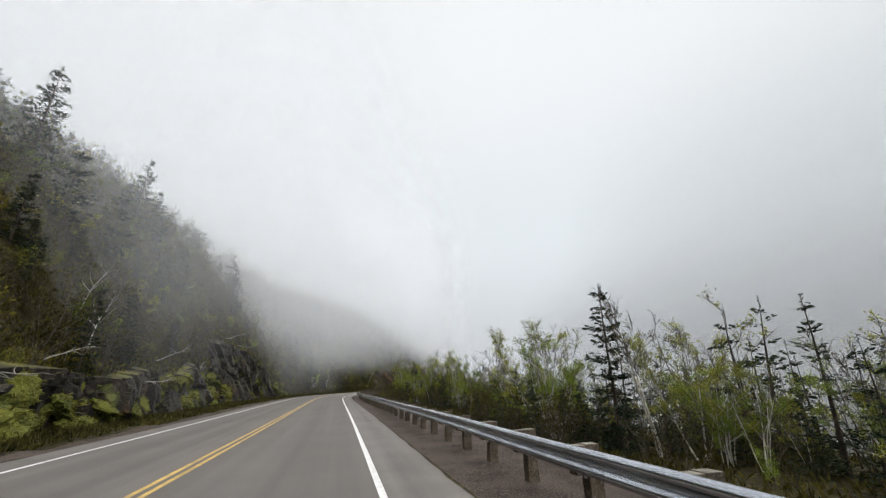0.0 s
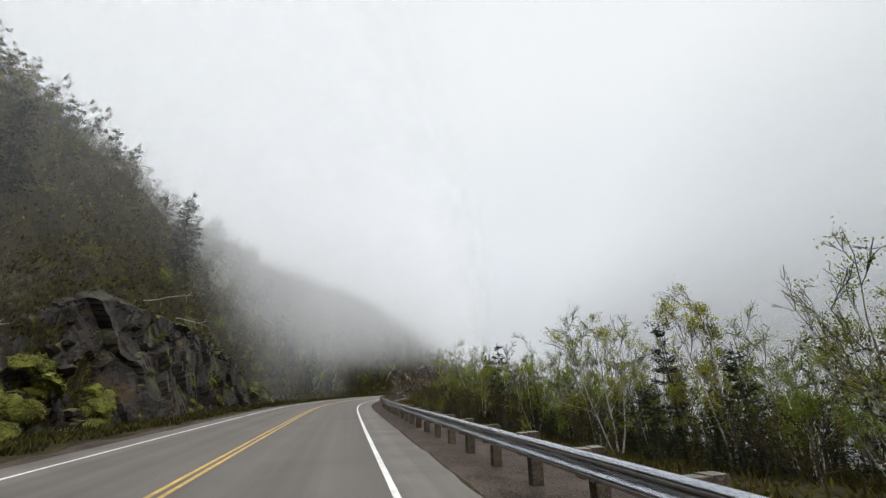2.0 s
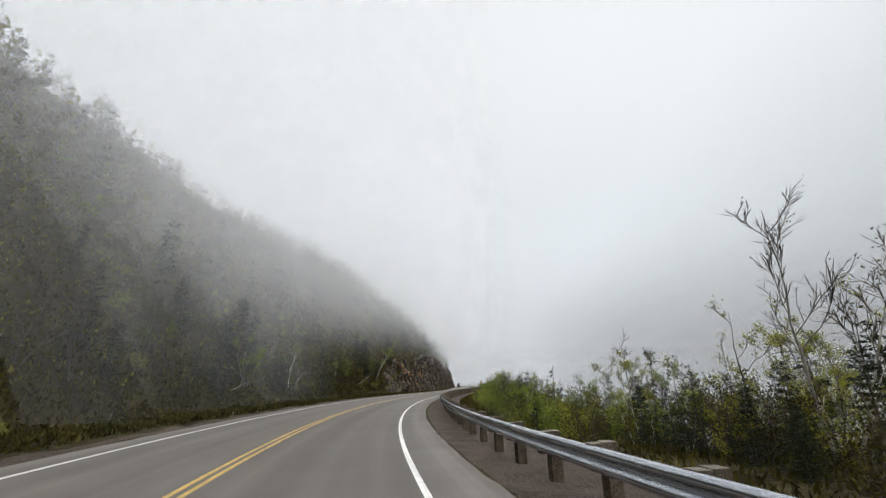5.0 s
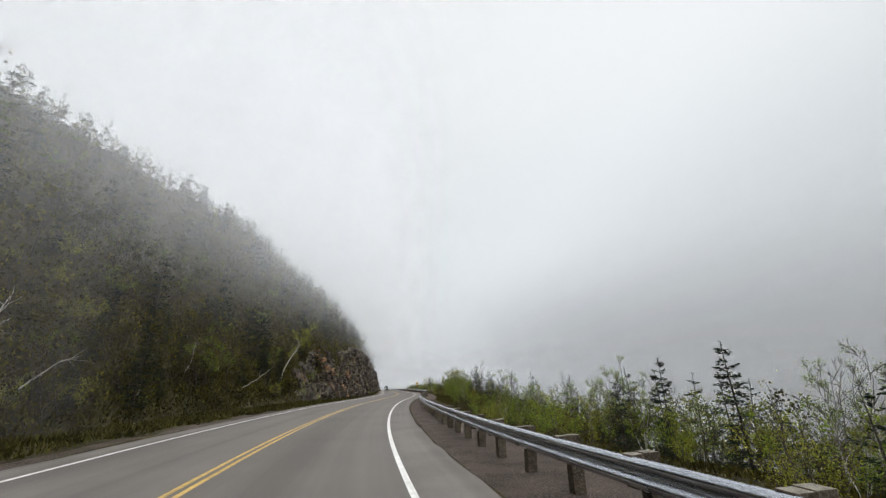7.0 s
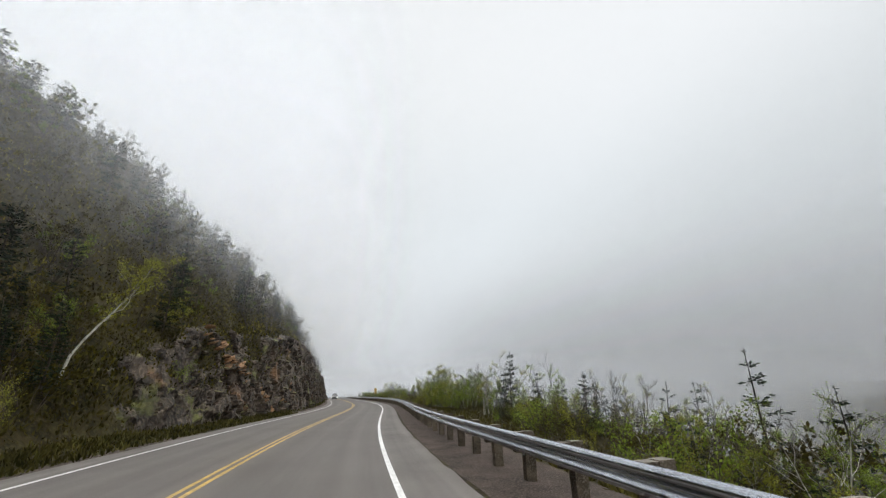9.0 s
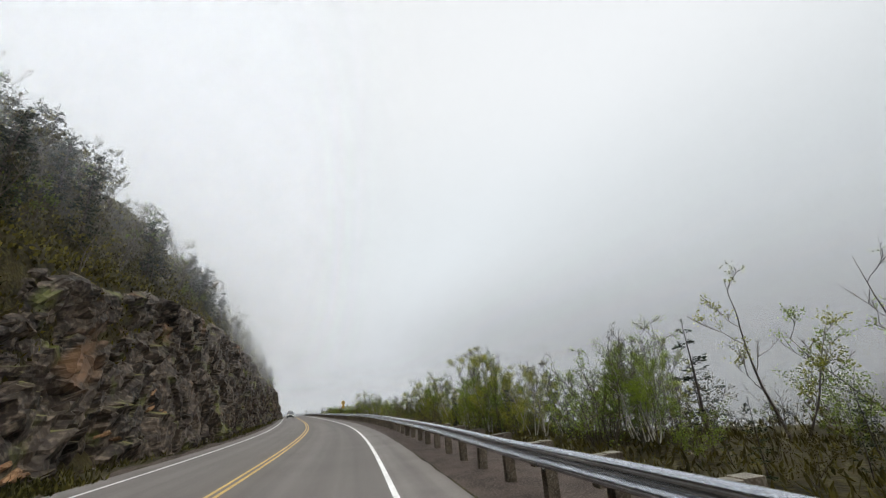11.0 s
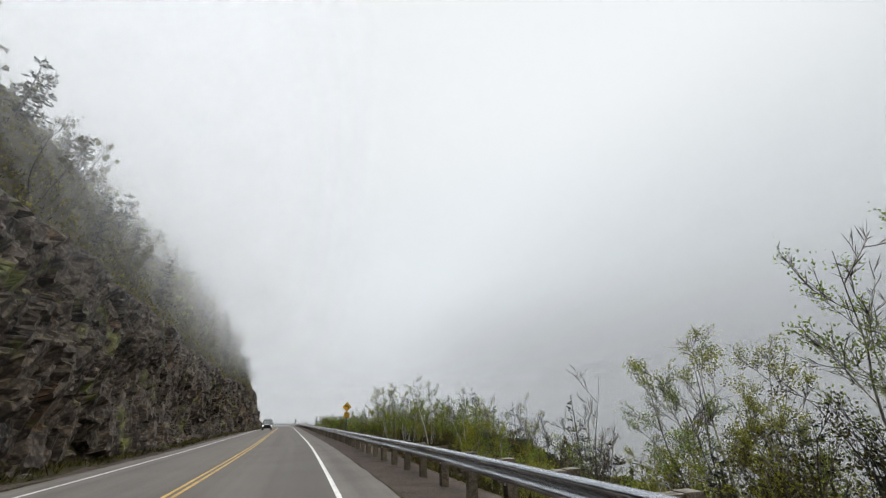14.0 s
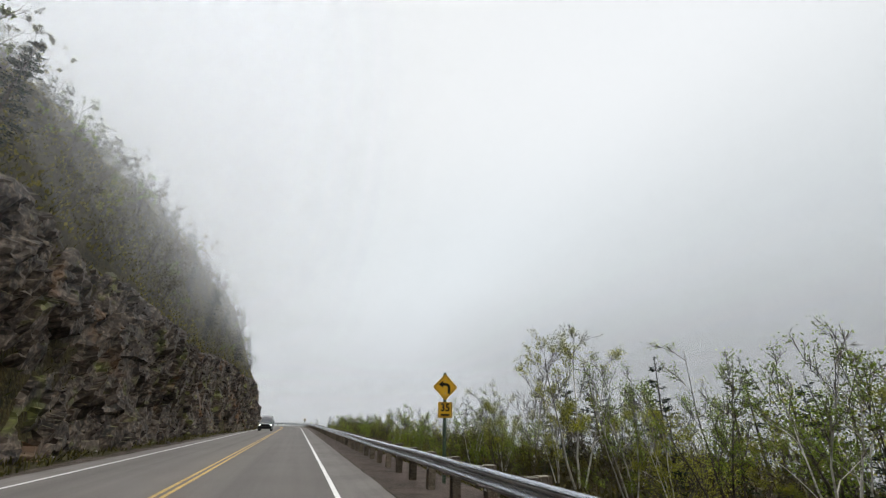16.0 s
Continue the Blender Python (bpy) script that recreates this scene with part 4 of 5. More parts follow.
def van(s, n):
    """A van, nose to +y in its own axes."""
    root = tagged(new("van", None), "dark oncoming van with lit headlamps and a roof rack", "van")
    root.matrix_basis = place(s, n, 0.004, 180)

    def ring(y, half, low, high, top):
        return [(-half, y, low), (-half * 1.02, y, (low + high) / 2), (-half, y, high), (-half * 0.82, y, top), (half * 0.82, y, top), (half, y, high), (half * 1.02, y, (low + high) / 2), (half, y, low)]
    part("body", lofted([ring(2.3, 0.80, 0.35, 0.70, 0.85), ring(2.2, 0.92, 0.28, 0.85, 1.0), ring(1.5, 0.95, 0.28, 1.0, 1.12), ring(-2.2, 0.95, 0.30, 1.05, 1.15), ring(-2.35, 0.9, 0.4, 1.0, 1.1)]), CAR_PAINT, root, smooth=False)
    part("cabin", lofted([ring(1.35, 0.88, 1.05, 1.12, 1.16), ring(0.7, 0.84, 1.05, 1.5, 1.92), ring(0.3, 0.84, 1.05, 1.6, 2.0), ring(-2.2, 0.84, 1.05, 1.6, 2.0), ring(-2.32, 0.82, 1.05, 1.5, 1.85)]), CAR_PAINT, root)
    bm = bmesh.new()
    bm.faces.new([bm.verts.new(p) for p in ((-0.76, 1.36, 1.18), (0.76, 1.36, 1.18), (0.66, 0.76, 1.84), (-0.66, 0.76, 1.84))])
    part("windscreen", bm, GLASS, root)
    for x in (-1, 1):
        part("headlamp", box_bm(x * 0.72 - 0.13, 2.18, 0.72, x * 0.72 + 0.13, 2.29, 0.88, 0.03), LAMP, root, "lit white headlamp")
        part("mirror", box_bm(x * 1.06 - 0.1, 1.0, 1.15, x * 1.06 + 0.1, 1.08, 1.38, 0.03), CAR_PAINT, root)
        part("rack_rail", box_bm(x * 0.62 - 0.02, -1.8, 2.03, x * 0.62 + 0.02, 0.3, 2.09, 0.008), RUBBER, root)
        for y in (1.45, -1.45):
            bm = bmesh.new()
            bmesh.ops.create_cone(bm, cap_ends=True, segments=20, radius1=0.34, radius2=0.34, depth=0.22, matrix=pose(x * 0.82, y, 0.34, 0, 90, 0))
            w = part("wheel", bm, RUBBER, root)
            bm = bmesh.new()
            bmesh.ops.create_cone(bm, cap_ends=True, segments=16, radius1=0.2, radius2=0.17, depth=0.04, matrix=pose(x * 0.93, y, 0.34, 0, 90 * x, 0))
            part("rim", bm, BACK_METAL, w)
    for y in (-1.4, 0.0):
        part("rack_bar", box_bm(-0.66, y - 0.03, 2.08, 0.66, y + 0.03, 2.12, 0.008), RUBBER, root)
    part("grille", box_bm(-0.5, 2.2, 0.66, 0.5, 2.315, 0.82, 0.02), RUBBER, root)
    part("bumper", box_bm(-0.9, 2.16, 0.34, 0.9, 2.36, 0.58, 0.05), RUBBER, root)
    return root


van(289.0, -1.75)

# ---------- fallen branches on the bank ----------
GREY_WOOD = material("weathered_grey_branch", (0.34, 0.31, 0.27), (0.2, 0.18, 0.155), (0.46, 0.43, 0.39), scale=5, fine=30, rough=0.9, bump=0.3)


def dead_branch(s, d, length, rise, seed):
    r = np.random.default_rng(seed)
    n = -(float(foot(s)) + d)
    bag = Bag()
    main = bent((0, 0, 0), (r.normal(0, 0.3), 1, rise), length, r, 6, 0.14, 0.0)
    bag.tube(main, np.linspace(0.045, 0.01, len(main)), 5)
    for _ in range(5):
        p, w = along_path(main, r.uniform(0.25, 0.95))
        bag.tube(bent(p, w / np.linalg.norm(w) + r.normal(0, 0.6, 3), length * r.uniform(0.15, 0.4), r, 3, 0.2, 0.0), np.linspace(0.018, 0.005, 4), 4)
    ob = piece("fallen_branch", bag.mesh("fallen_branch", GREY_WOOD, True), None, place(s, n, float(ground_z(s, n)) + 0.18, r.uniform(-60, 60)))
    tagged(ob, "weathered grey dead branch lying on the mossy bank", "branch", group="dead branches on the hillside")


for i, (s, d, ln, rise) in enumerate(((14, 0.9, 2.6, 0.1), (20, 1.4, 2.2, 0.5), (27, 0.8, 2.4, 0.0), (33, 1.8, 3.0, 0.3), (41, 1.2, 2.2, 0.6), (57, 3.2, 3.4, 0.2), (62, 3.0, 3.0, -0.1), (98, 0.9, 2.6, 0.2), (103, 1.4, 2.8, 0.4), (108, 0.8, 2.4, 0.1), (112, 1.6, 3.2, 0.5), (118, 1.0, 2.0, 0.1), (124, 2.2, 2.8, 0.7), (131, 1.2, 2.4, 0.3))):
    dead_branch(s, d, ln, rise, 200 + i)

def birch(seed, h, stems, leaf_count, leaf_mat, bark, label, low=0.3, leaf=0.064, wide=1.0, limbs=11, subs=6, twigs=5, bare_top=1.0):
    """A thin-crowned birch: pale bent stems, rising limbs, fine twigs and small spring leaves."""
    r = np.random.default_rng(seed)
    wood, fine, crown = Bag(), Bag(), Bag()
    tips, ways = [], []
    lite = twigs == 1
    first = r.uniform(0, 2 * np.pi)
    for k in range(stems):
        # Stems fan out from one stool and turn upwards.
        az = first + 2 * np.pi * (k + 0.5 * r.random()) / stems
        out = (0.07 if k == 0 else r.uniform(0.25, 0.62)) * wide
        hh = h * (1.0 if k == 0 else r.uniform(0.68, 0.95))
        stem = bent((0.06 * np.cos(az), 0.06 * np.sin(az), -0.35), (out * np.cos(az), out * np.sin(az), 1), hh + 0.35, r, 5 if lite else 9, 0.085, 0.05)
        rad = (0.0085 * hh + 0.01) / (1 + 0.1 * stems)
        low_end = 4 if lite else len(stem) - 2 if bark is BIRCH_BARK else 6
        wood.tube(stem[:low_end], np.linspace(rad, rad * (0.3 if low_end > 6 else 0.55), low_end), 4 if lite else 6)
        fine.tube(stem[low_end - 1:], np.linspace(rad * (0.3 if low_end > 6 else 0.55), 0.006, len(stem) - low_end + 1), 4)
        for i in range(limbs):
            f = low + (0.96 - low) * (i + r.random()) / limbs
            p, d = along_path(stem, f)
            a2 = r.uniform(0, 2 * np.pi)
            way = np.array([np.cos(a2), np.sin(a2), 0]) * r.uniform(0.45, 0.85) * wide + d / np.linalg.norm(d) * 0.75
            ln = hh * (0.30 * (1 - f) + 0.15) * r.uniform(0.7, 1.2)
            limb = bent(p, way, ln, r, 3 if lite else 5, 0.17, 0.09)
            (wood if bark is BIRCH_BARK and f < 0.75 and not lite else fine).tube(limb, np.linspace(max(rad * 0.55 * (1.15 - f), 0.013), 0.008, len(limb)), 3)
            for _ in range(subs):
                q, qd = along_path(limb, r.uniform(0.15, 1.0))
                way = qd / (np.linalg.norm(qd) + 1e-9) + r.normal(0, 0.42, 3) + [0, 0, 0.25]
                sub = bent(q, way, ln * r.uniform(0.25, 0.5), r, 1 if lite else 2, 0.2, 0.08)
                fine.tube(sub, np.linspace(0.011, 0.006, len(sub)), 3)
                for _ in range(twigs):
                    w, wd = along_path(sub, r.uniform(0.15, 1.0))
                    tw = wd / (np.linalg.norm(wd) + 1e-9) + r.normal(0, 0.45, 3) + [0, 0, 0.15]
                    twig = bent(w, tw, r.uniform(0.15, 0.42), r, 1, 0, 0)
                    fine.leaves(twig[:1], tw[None] / np.linalg.norm(tw), np.linalg.norm(twig[1] - twig[0]), 0.018, r)
                    tips += [twig[1], (twig[0] + twig[1]) / 2]
                    ways += [tw, tw]
    tips, ways = np.array(tips), np.array(ways)
    patchy = vnoise(tips[:, 0] * 0.9 + seed, tips[:, 1] * 0.9, tips[:, 2] * 0.8) > -0.25
    tips, ways = tips[patchy], ways[patchy]
    leafy_low = np.clip(1.35 - bare_top * tips[:, 2] / h, 0.06, 1.0)
    pick = r.choice(len(tips), leaf_count, p=leafy_low / leafy_low.sum())
    crown.leaves(tips[pick] + r.normal(0, 0.07, (leaf_count, 3)), ways[pick] + r.normal(0, 0.8, (leaf_count, 3)), leaf, leaf * 0.62, r)
    root = tagged(new("birch_tree"), label, "tree")
    split_at = len(wood.f)
    wood.f.extend(tuple(i + wood.n for i in q) for q in fine.f)
    wood.v.extend(fine.v)
    piece("trunk", mesh_of("trunk", np.concatenate(wood.v), wood.f, [bark, TWIG], index=(np.arange(len(wood.f)) >= split_at), smooth=True), root)
    piece("crown", crown.mesh("crown", leaf_mat), root)
    return root


def spruce(seed, h, label, sparse=0.0, wide=0.24, lite=False, spray=0.17):
    """A spruce: straight dark stem, whorls of drooping branches with needle sprays, thinner towards the top."""
    r = np.random.default_rng(seed)
    wood, crown = Bag(), Bag()
    stem = bent((0, 0, -0.4), (r.normal(0, 0.03), r.normal(0, 0.03), 1), h + 0.4, r, 8, 0.015, 0.05)
    wood.tube(stem, np.linspace(0.013 * h + 0.02, 0.008, len(stem)), 6)
    whorls = int(h * (2.1 if lite else 3.8))
    for i in range(whorls):
        f = 0.04 + 0.94 * (i + 1.3 * r.random()) / (whorls + 1)
        p0, _ = along_path(stem, f)
        reach = h * wide * (1 - f) ** 0.8 * r.uniform(0.7, 1.15) + 0.10
        for _ in range(r.integers(4, 7)):
            if r.random() < sparse:
                continue
            az = r.uniform(0, 2 * np.pi)
            ln = reach * r.uniform(0.55, 1.15)
            limb = bent(p0 + [0, 0, r.uniform(-0.1, 0.1)], (np.cos(az), np.sin(az), 0.22 - 0.5 * (1 - f)), ln, r, 3, 0.1, 0.09)
            if not lite:
                wood.tube(limb[::3], (0.012, 0.004), 3)
            k = int((3 + 4 * ln) * 0.17 / spray) if lite else int(9 + 15 * ln)
            fr = r.uniform(0.12, 1.0, k)
            c = np.array([along_path(limb, x)[0] for x in fr])
            fw = (limb[-1] - limb[0]) / (np.linalg.norm(limb[-1] - limb[0]) + 1e-9)
            side = np.cross(fw, [0, 0, 1])
            c = c + side * (r.uniform(-0.36, 0.36, k) * ln * (1.1 - fr))[:, None] + r.normal(0, 0.03, (k, 3))
            way = fw * r.uniform(0.5, 1.2, k)[:, None] + side * (r.choice([-1, 1], k) * r.uniform(0.3, 1.0, k))[:, None] + r.normal(0, 0.2, (k, 3))
            crown.leaves(c, way, (10.0 * spray if lite else 0.8) * (0.15 + 0.16 * ln / (reach + 0.3)), spray if lite else 0.065, r, 0.18)
    k = 16
    crown.leaves(np.tile(stem[-1], (k, 1)) - np.outer(r.random(k) * 0.5, [0, 0, 1]), r.normal(0, 0.6, (k, 3)) + [0, 0, 0.9], 0.16, 0.04, r)
    root = tagged(new("spruce_tree"), label, "tree")
    piece("trunk", wood.mesh("trunk", DARK_BARK, True), root)
    piece("crown", crown.mesh("crown", NEEDLE), root)
    return root


def shrub(seed, h, leaf_count, leaf_mat, label, leaf=0.085, wide=0.8, stems=11, twigs=7):
    """A bush of many bent stems."""
    r = np.random.default_rng(seed)
    wood, crown = Bag(), Bag()
    tips, ways = [], []
    for k in range(stems):
        az = r.uniform(0, 2 * np.pi)
        stem = bent((0.15 * np.cos(az), 0.15 * np.sin(az), -0.2), (np.cos(az) * wide * r.random(), np.sin(az) * wide * r.random(), 1), h * r.uniform(0.6, 1.05), r, 5, 0.16, 0.03)
        wood.tube(stem, np.linspace(0.017, 0.004, len(stem)), 3)
        for _ in range(twigs):
            p, d = along_path(stem, r.uniform(0.25, 1.0))
            way = d / np.linalg.norm(d) + r.normal(0, 0.5, 3)
            tw = bent(p, way, h * r.uniform(0.1, 0.26), r, 2, 0.2, 0.05)
            wood.tube(tw[::2], (0.007, 0.003), 3)
            for x in (0.3, 0.55, 0.8, 1.0):
                tips.append(along_path(tw, x)[0])
                ways.append(way)
    tips, ways = np.array(tips), np.array(ways)
    pick = r.integers(0, len(tips), leaf_count)
    crown.leaves(tips[pick] + r.normal(0, 0.09, (leaf_count, 3)), ways[pick] + r.normal(0, 0.8, (leaf_count, 3)), leaf, leaf * 0.6, r)
    root = tagged(new("shrub"), label, "shrub")
    piece("wood", wood.mesh("wood", TWIG), root)
    piece("crown", crown.mesh("crown", leaf_mat), root)
    return root


BIRCHES = [  # each of unit-ish height 6 m, scaled where it stands
    birch(11, 6.0, 3, 7500, SPRING_LEAF, BIRCH_BARK, "pale-barked birch with thin early spring leaves on the slope", low=0.3, limbs=7),
    birch(12, 6.0, 4, 5200, FRESH_LEAF, DARK_BARK, "many-stemmed tree fanning out in fresh green leaf", low=0.25, limbs=6),
    birch(13, 6.0, 2, 260, OLIVE_LEAF, BIRCH_BARK, "nearly bare white birch with fine dark twigs", low=0.33, limbs=9, subs=7, twigs=6),
    birch(14, 6.0, 5, 7500, SPRING_LEAF, DARK_BARK, "bushy young birch in early yellow-green leaf", low=0.25, limbs=5),
    birch(15, 6.0, 3, 7500, FRESH_LEAF, BIRCH_BARK, "pale-stemmed young birch with bright spring leaves", low=0.25, limbs=7, wide=1.15),
    birch(16, 6.0, 5, 350, OLIVE_LEAF, DARK_BARK, "leafless many-stemmed grey-brown tree", low=0.25, limbs=6, subs=6, twigs=5),
    birch(17, 6.0, 4, 3200, FRESH_LEAF, BIRCH_BARK, "pale many-stemmed birch, mostly bare", low=0.25, limbs=6, subs=6, twigs=5),
    birch(18, 6.0, 1, 2600, SPRING_LEAF, BIRCH_BARK, "single pale birch leaning out of the bank, leafy crown", low=0.42, limbs=12, bare_top=0.4),
    birch(19, 6.0, 1, 120, OLIVE_LEAF, BIRCH_BARK, "slender bare white birch leaning out of the bank", low=0.3, limbs=11, subs=5, twigs=4),
]
SPRUCES = [
    spruce(31, 6.0, "dark green spruce with drooping branches"),
    spruce(32, 6.0, "dark green spruce with drooping branches", 0.2),
    spruce(33, 6.0, "thin sparse spruce with bare gaps between branches", 0.55, 0.17),
    spruce(34, 6.0, "broad dark spruce with dense low branches", 0.0, 0.33),
]
SHRUBS = [
    shrub(51, 2.4, 1900, SPRING_LEAF, "yellow-green bush in early leaf", leaf=0.052),
    shrub(52, 2.2, 1800, OLIVE_LEAF, "dull olive bush on the slope", leaf=0.052),
    shrub(53, 2.6, 260, OLIVE_LEAF, "bare brown bush of thin stems"),
    shrub(54, 2.3, 1900, FRESH_LEAF, "bright green leafy bush", leaf=0.052),
]

HILL_BIRCHES = [  # plainer kinds for what stands far off
    birch(71, 5.0, 2, 480, OLIVE_LEAF, DARK_BARK, "hillside birch in sparse olive leaf", low=0.2, leaf=0.18, limbs=4, subs=3, twigs=1, wide=1.2),
    birch(72, 5.0, 2, 480, DULL_LEAF, DARK_BARK, "hillside birch in yellow-green leaf", low=0.2, leaf=0.18, limbs=4, subs=3, twigs=1, wide=1.2),
    birch(73, 5.0, 2, 130, OLIVE_LEAF, TWIG, "nearly bare grey tree on the hillside", low=0.2, leaf=0.13, limbs=6, subs=4, twigs=1),
    birch(74, 5.0, 2, 480, MILD_LEAF, DARK_BARK, "hillside tree in fresh green leaf", low=0.15, leaf=0.18, limbs=4, subs=3, twigs=1, wide=1.3),
]
MIDDLE_BIRCHES = [  # for what stands a little way off
    birch(61, 5.0, 2, 1300, OLIVE_LEAF, DARK_BARK, "dark-stemmed tree in sparse olive leaf", low=0.2, leaf=0.07, limbs=5, subs=4, twigs=2, wide=1.1),
    birch(62, 5.0, 2, 1300, SPRING_LEAF, DARK_BARK, "slender birch in yellow-green leaf", low=0.2, leaf=0.07, limbs=5, subs=4, twigs=2, wide=1.1),
    birch(63, 5.0, 2, 120, OLIVE_LEAF, TWIG, "nearly bare grey tree", low=0.2, leaf=0.07, limbs=7, subs=5, twigs=3),
    birch(64, 5.0, 2, 1300, FRESH_LEAF, DARK_BARK, "young tree in fresh green leaf", low=0.15, leaf=0.07, limbs=5, subs=4, twigs=2, wide=1.2),
]
MIDDLE_SHRUBS = [
    shrub(65, 2.4, 800, SPRING_LEAF, "yellow-green bush on the bank", leaf=0.075, stems=7, twigs=4),
    shrub(66, 2.2, 800, OLIVE_LEAF, "dull olive bush on the bank", leaf=0.075, stems=7, twigs=4),
    shrub(67, 2.4, 100, OLIVE_LEAF, "bare brown bush on the bank", leaf=0.08, stems=9, twigs=5),
    shrub(68, 2.3, 800, FRESH_LEAF, "fresh green bush on the bank", leaf=0.075, stems=7, twigs=4),
]
HILL_SPRUCES = [
    spruce(81, 6.0, "dark green spruce on the hillside", 0.1, 0.26, lite=True),
    spruce(82, 6.0, "dark green spruce on the hillside", 0.3, 0.22, lite=True),
]
MIDDLE_SPRUCES = [
    spruce(83, 6.0, "dark green young spruce", 0.1, 0.28, lite=True, spray=0.09),
    spruce(84, 6.0, "dark green young spruce", 0.25, 0.24, lite=True, spray=0.09),
]
HILL_SHRUBS = [
    shrub(91, 2.4, 300, DULL_LEAF, "yellow-green bush on the hillside", leaf=0.15, stems=5, twigs=3),
    shrub(92, 2.2, 300, OLIVE_LEAF, "dull olive bush on the hillside", leaf=0.15, stems=5, twigs=3),
    shrub(93, 2.4, 120, OLIVE_LEAF, "bare brown bush on the hillside", leaf=0.10, stems=9, twigs=5),
    shrub(94, 2.3, 300, MILD_LEAF, "fresh green bush on the hillside", leaf=0.15, stems=5, twigs=3),
]


def tall(kind):
    """How high a kind's own mesh stands."""
    if "tall" not in TALL.setdefault(kind.name, {}):
        TALL[kind.name]["tall"] = max(max(v.co.z for v in o.data.vertices) for o in kind.children)
    return TALL[kind.name]["tall"]


TALL = {}


def plant(kind, s, n, height, turn=None, dz=0.0, group=""):
    k = height / tall(kind)
    turn = rng.uniform(0, 360) if turn is None else turn
    z = float(ground_z(s, n)) + dz
    ob = copy_thing(kind, place(s, n, z, turn))
    ob.scale = (k * rng.uniform(0.92, 1.1), k * rng.uniform(0.92, 1.1), k)
    return tagged(ob, group=group) if group else ob


def joined(name, items, label, category):
    """Many plants too far off to tell apart, as one mesh: (kind, station, offset, height)."""
    mats, vs, fs, ids, total = [], [], [], [], 0
    for kind, s, n, h in items:
        k = h / tall(kind)
        m = place(s, n, float(ground_z(s, n)), rng.uniform(0, 360)) @ Matrix.Diagonal((k * rng.uniform(0.9, 1.15), k * rng.uniform(0.9, 1.15), k, 1))
        rot, mov = np.array(m.to_3x3()), np.array(m.translation)
        for o in kind.children:
            me = o.data
            v = np.empty(len(me.vertices) * 3)
            me.vertices.foreach_get("co", v)
            q = np.empty(len(me.loops), dtype=np.int32)
            me.loops.foreach_get("vertex_index", q)
            idx = np.empty(len(me.polygons), dtype=np.int32)
            me.polygons.foreach_get("material_index", idx)
            for mt in me.materials:
                if mt not in mats:
                    mats.append(mt)
            where = np.array([mats.index(mt) for mt in me.materials])
            vs.append(v.reshape(-1, 3) @ rot.T + mov)
            fs.append(q + total)
            ids.append(where[idx])
            total += len(me.vertices)
    v, q, ids = np.concatenate(vs), np.concatenate(fs), np.concatenate(ids)
    me = bpy.data.meshes.new(name)
    me.vertices.add(len(v))
    me.vertices.foreach_set("co", v.ravel())
    me.loops.add(len(q))
    me.loops.foreach_set("vertex_index", q)
    me.polygons.add(len(ids))
    me.polygons.foreach_set("loop_start", np.arange(len(ids), dtype=np.int32) * 4)
    me.polygons.foreach_set("material_index", ids.astype(np.int32))
    for mt in mats:
        me.materials.append(mt)
    me.update(calc_edges=True)
    return tagged(new(name, me), label, category, kind="stuff")


# Trees below the guard rail: station, distance right of the centre, height of the top over the road.
LEAFY = [(6.4, 11.7, 2.2), (15.3, 12.1, 4.3), (20.5, 12.5, 2.9), (26.4, 12.4, 3.0), (27.7, 12.2, 3.1), (30.1, 12.3, 2.9), (31.5, 11.6, 2.4), (38.3, 12.0, 4.4), (44.1, 12.1, 4.1), (46.9, 12.3, 3.0), (48.2, 12.7, 3.1), (49.6, 11.6, 3.6), (51.2, 11.4, 3.2), (53.0, 11.5, 2.9), (60.0, 12.0, 3.9), (64.0, 12.2, 3.9), (78.1, 11.7, 2.4), (82.5, 12.6, 3.0), (86.0, 13.0, 2.6), (90.5, 10.7, 2.3), (101.3, 13.7, 1.1), (109.7, 13.8, 1.2), (115.3, 14.0, 1.4), (125.8, 13.9, 0.8), (127.8, 13.5, 0.9), (144.6, 13.8, 1.4), (152.0, 11.4, 3.4), (169.8, 11.1, 3.3), (171.4, 10.8, 3.8), (177.6, 10.8, 3.3), (183.8, 12.0, 2.8), (185.6, 11.8, 3.2), (188.3, 11.4, 4.1), (196.9, 9.9, 2.9)]
SPRUCE = [(10.3, 11.7, 4.9), (36.3, 13.0, 3.4), (50.1, 12.1, 4.2), (95.9, 13.1, -0.5), (105.0, 13.5, 2.7), (107.9, 13.2, 2.4), (111.0, 13.6, 0.8), (139.4, 12.8, 2.2), (150.7, 12.7, 4.2), (175.2, 11.0, 3.7), (188.7, 11.9, 2.5)]
WHITE = [(4.3, 13.2, 2.6), (5.6, 11.7, 2.2), (7.8, 12.3, 3.3), (9.2, 12.2, 4.8), (41.0, 13.0, 5.4), (44.9, 12.0, 3.3), (48.3, 11.8, 4.1), (54.8, 12.1, 4.8), (57.9, 12.3, 3.3), (59.2, 12.8, 3.9), (61.7, 12.5, 4.6), (67.1, 12.2, 5.1), (74.7, 13.0, 6.0), (122.8, 13.1, 1.3), (173.1, 10.9, 4.9)]
THIN_SPRUCE = [(4.7, 12.6, 3.3), (98.6, 12.9, 1.9), (217.4, 9.6, 1.8), (224.9, 10.8, 3.1)]
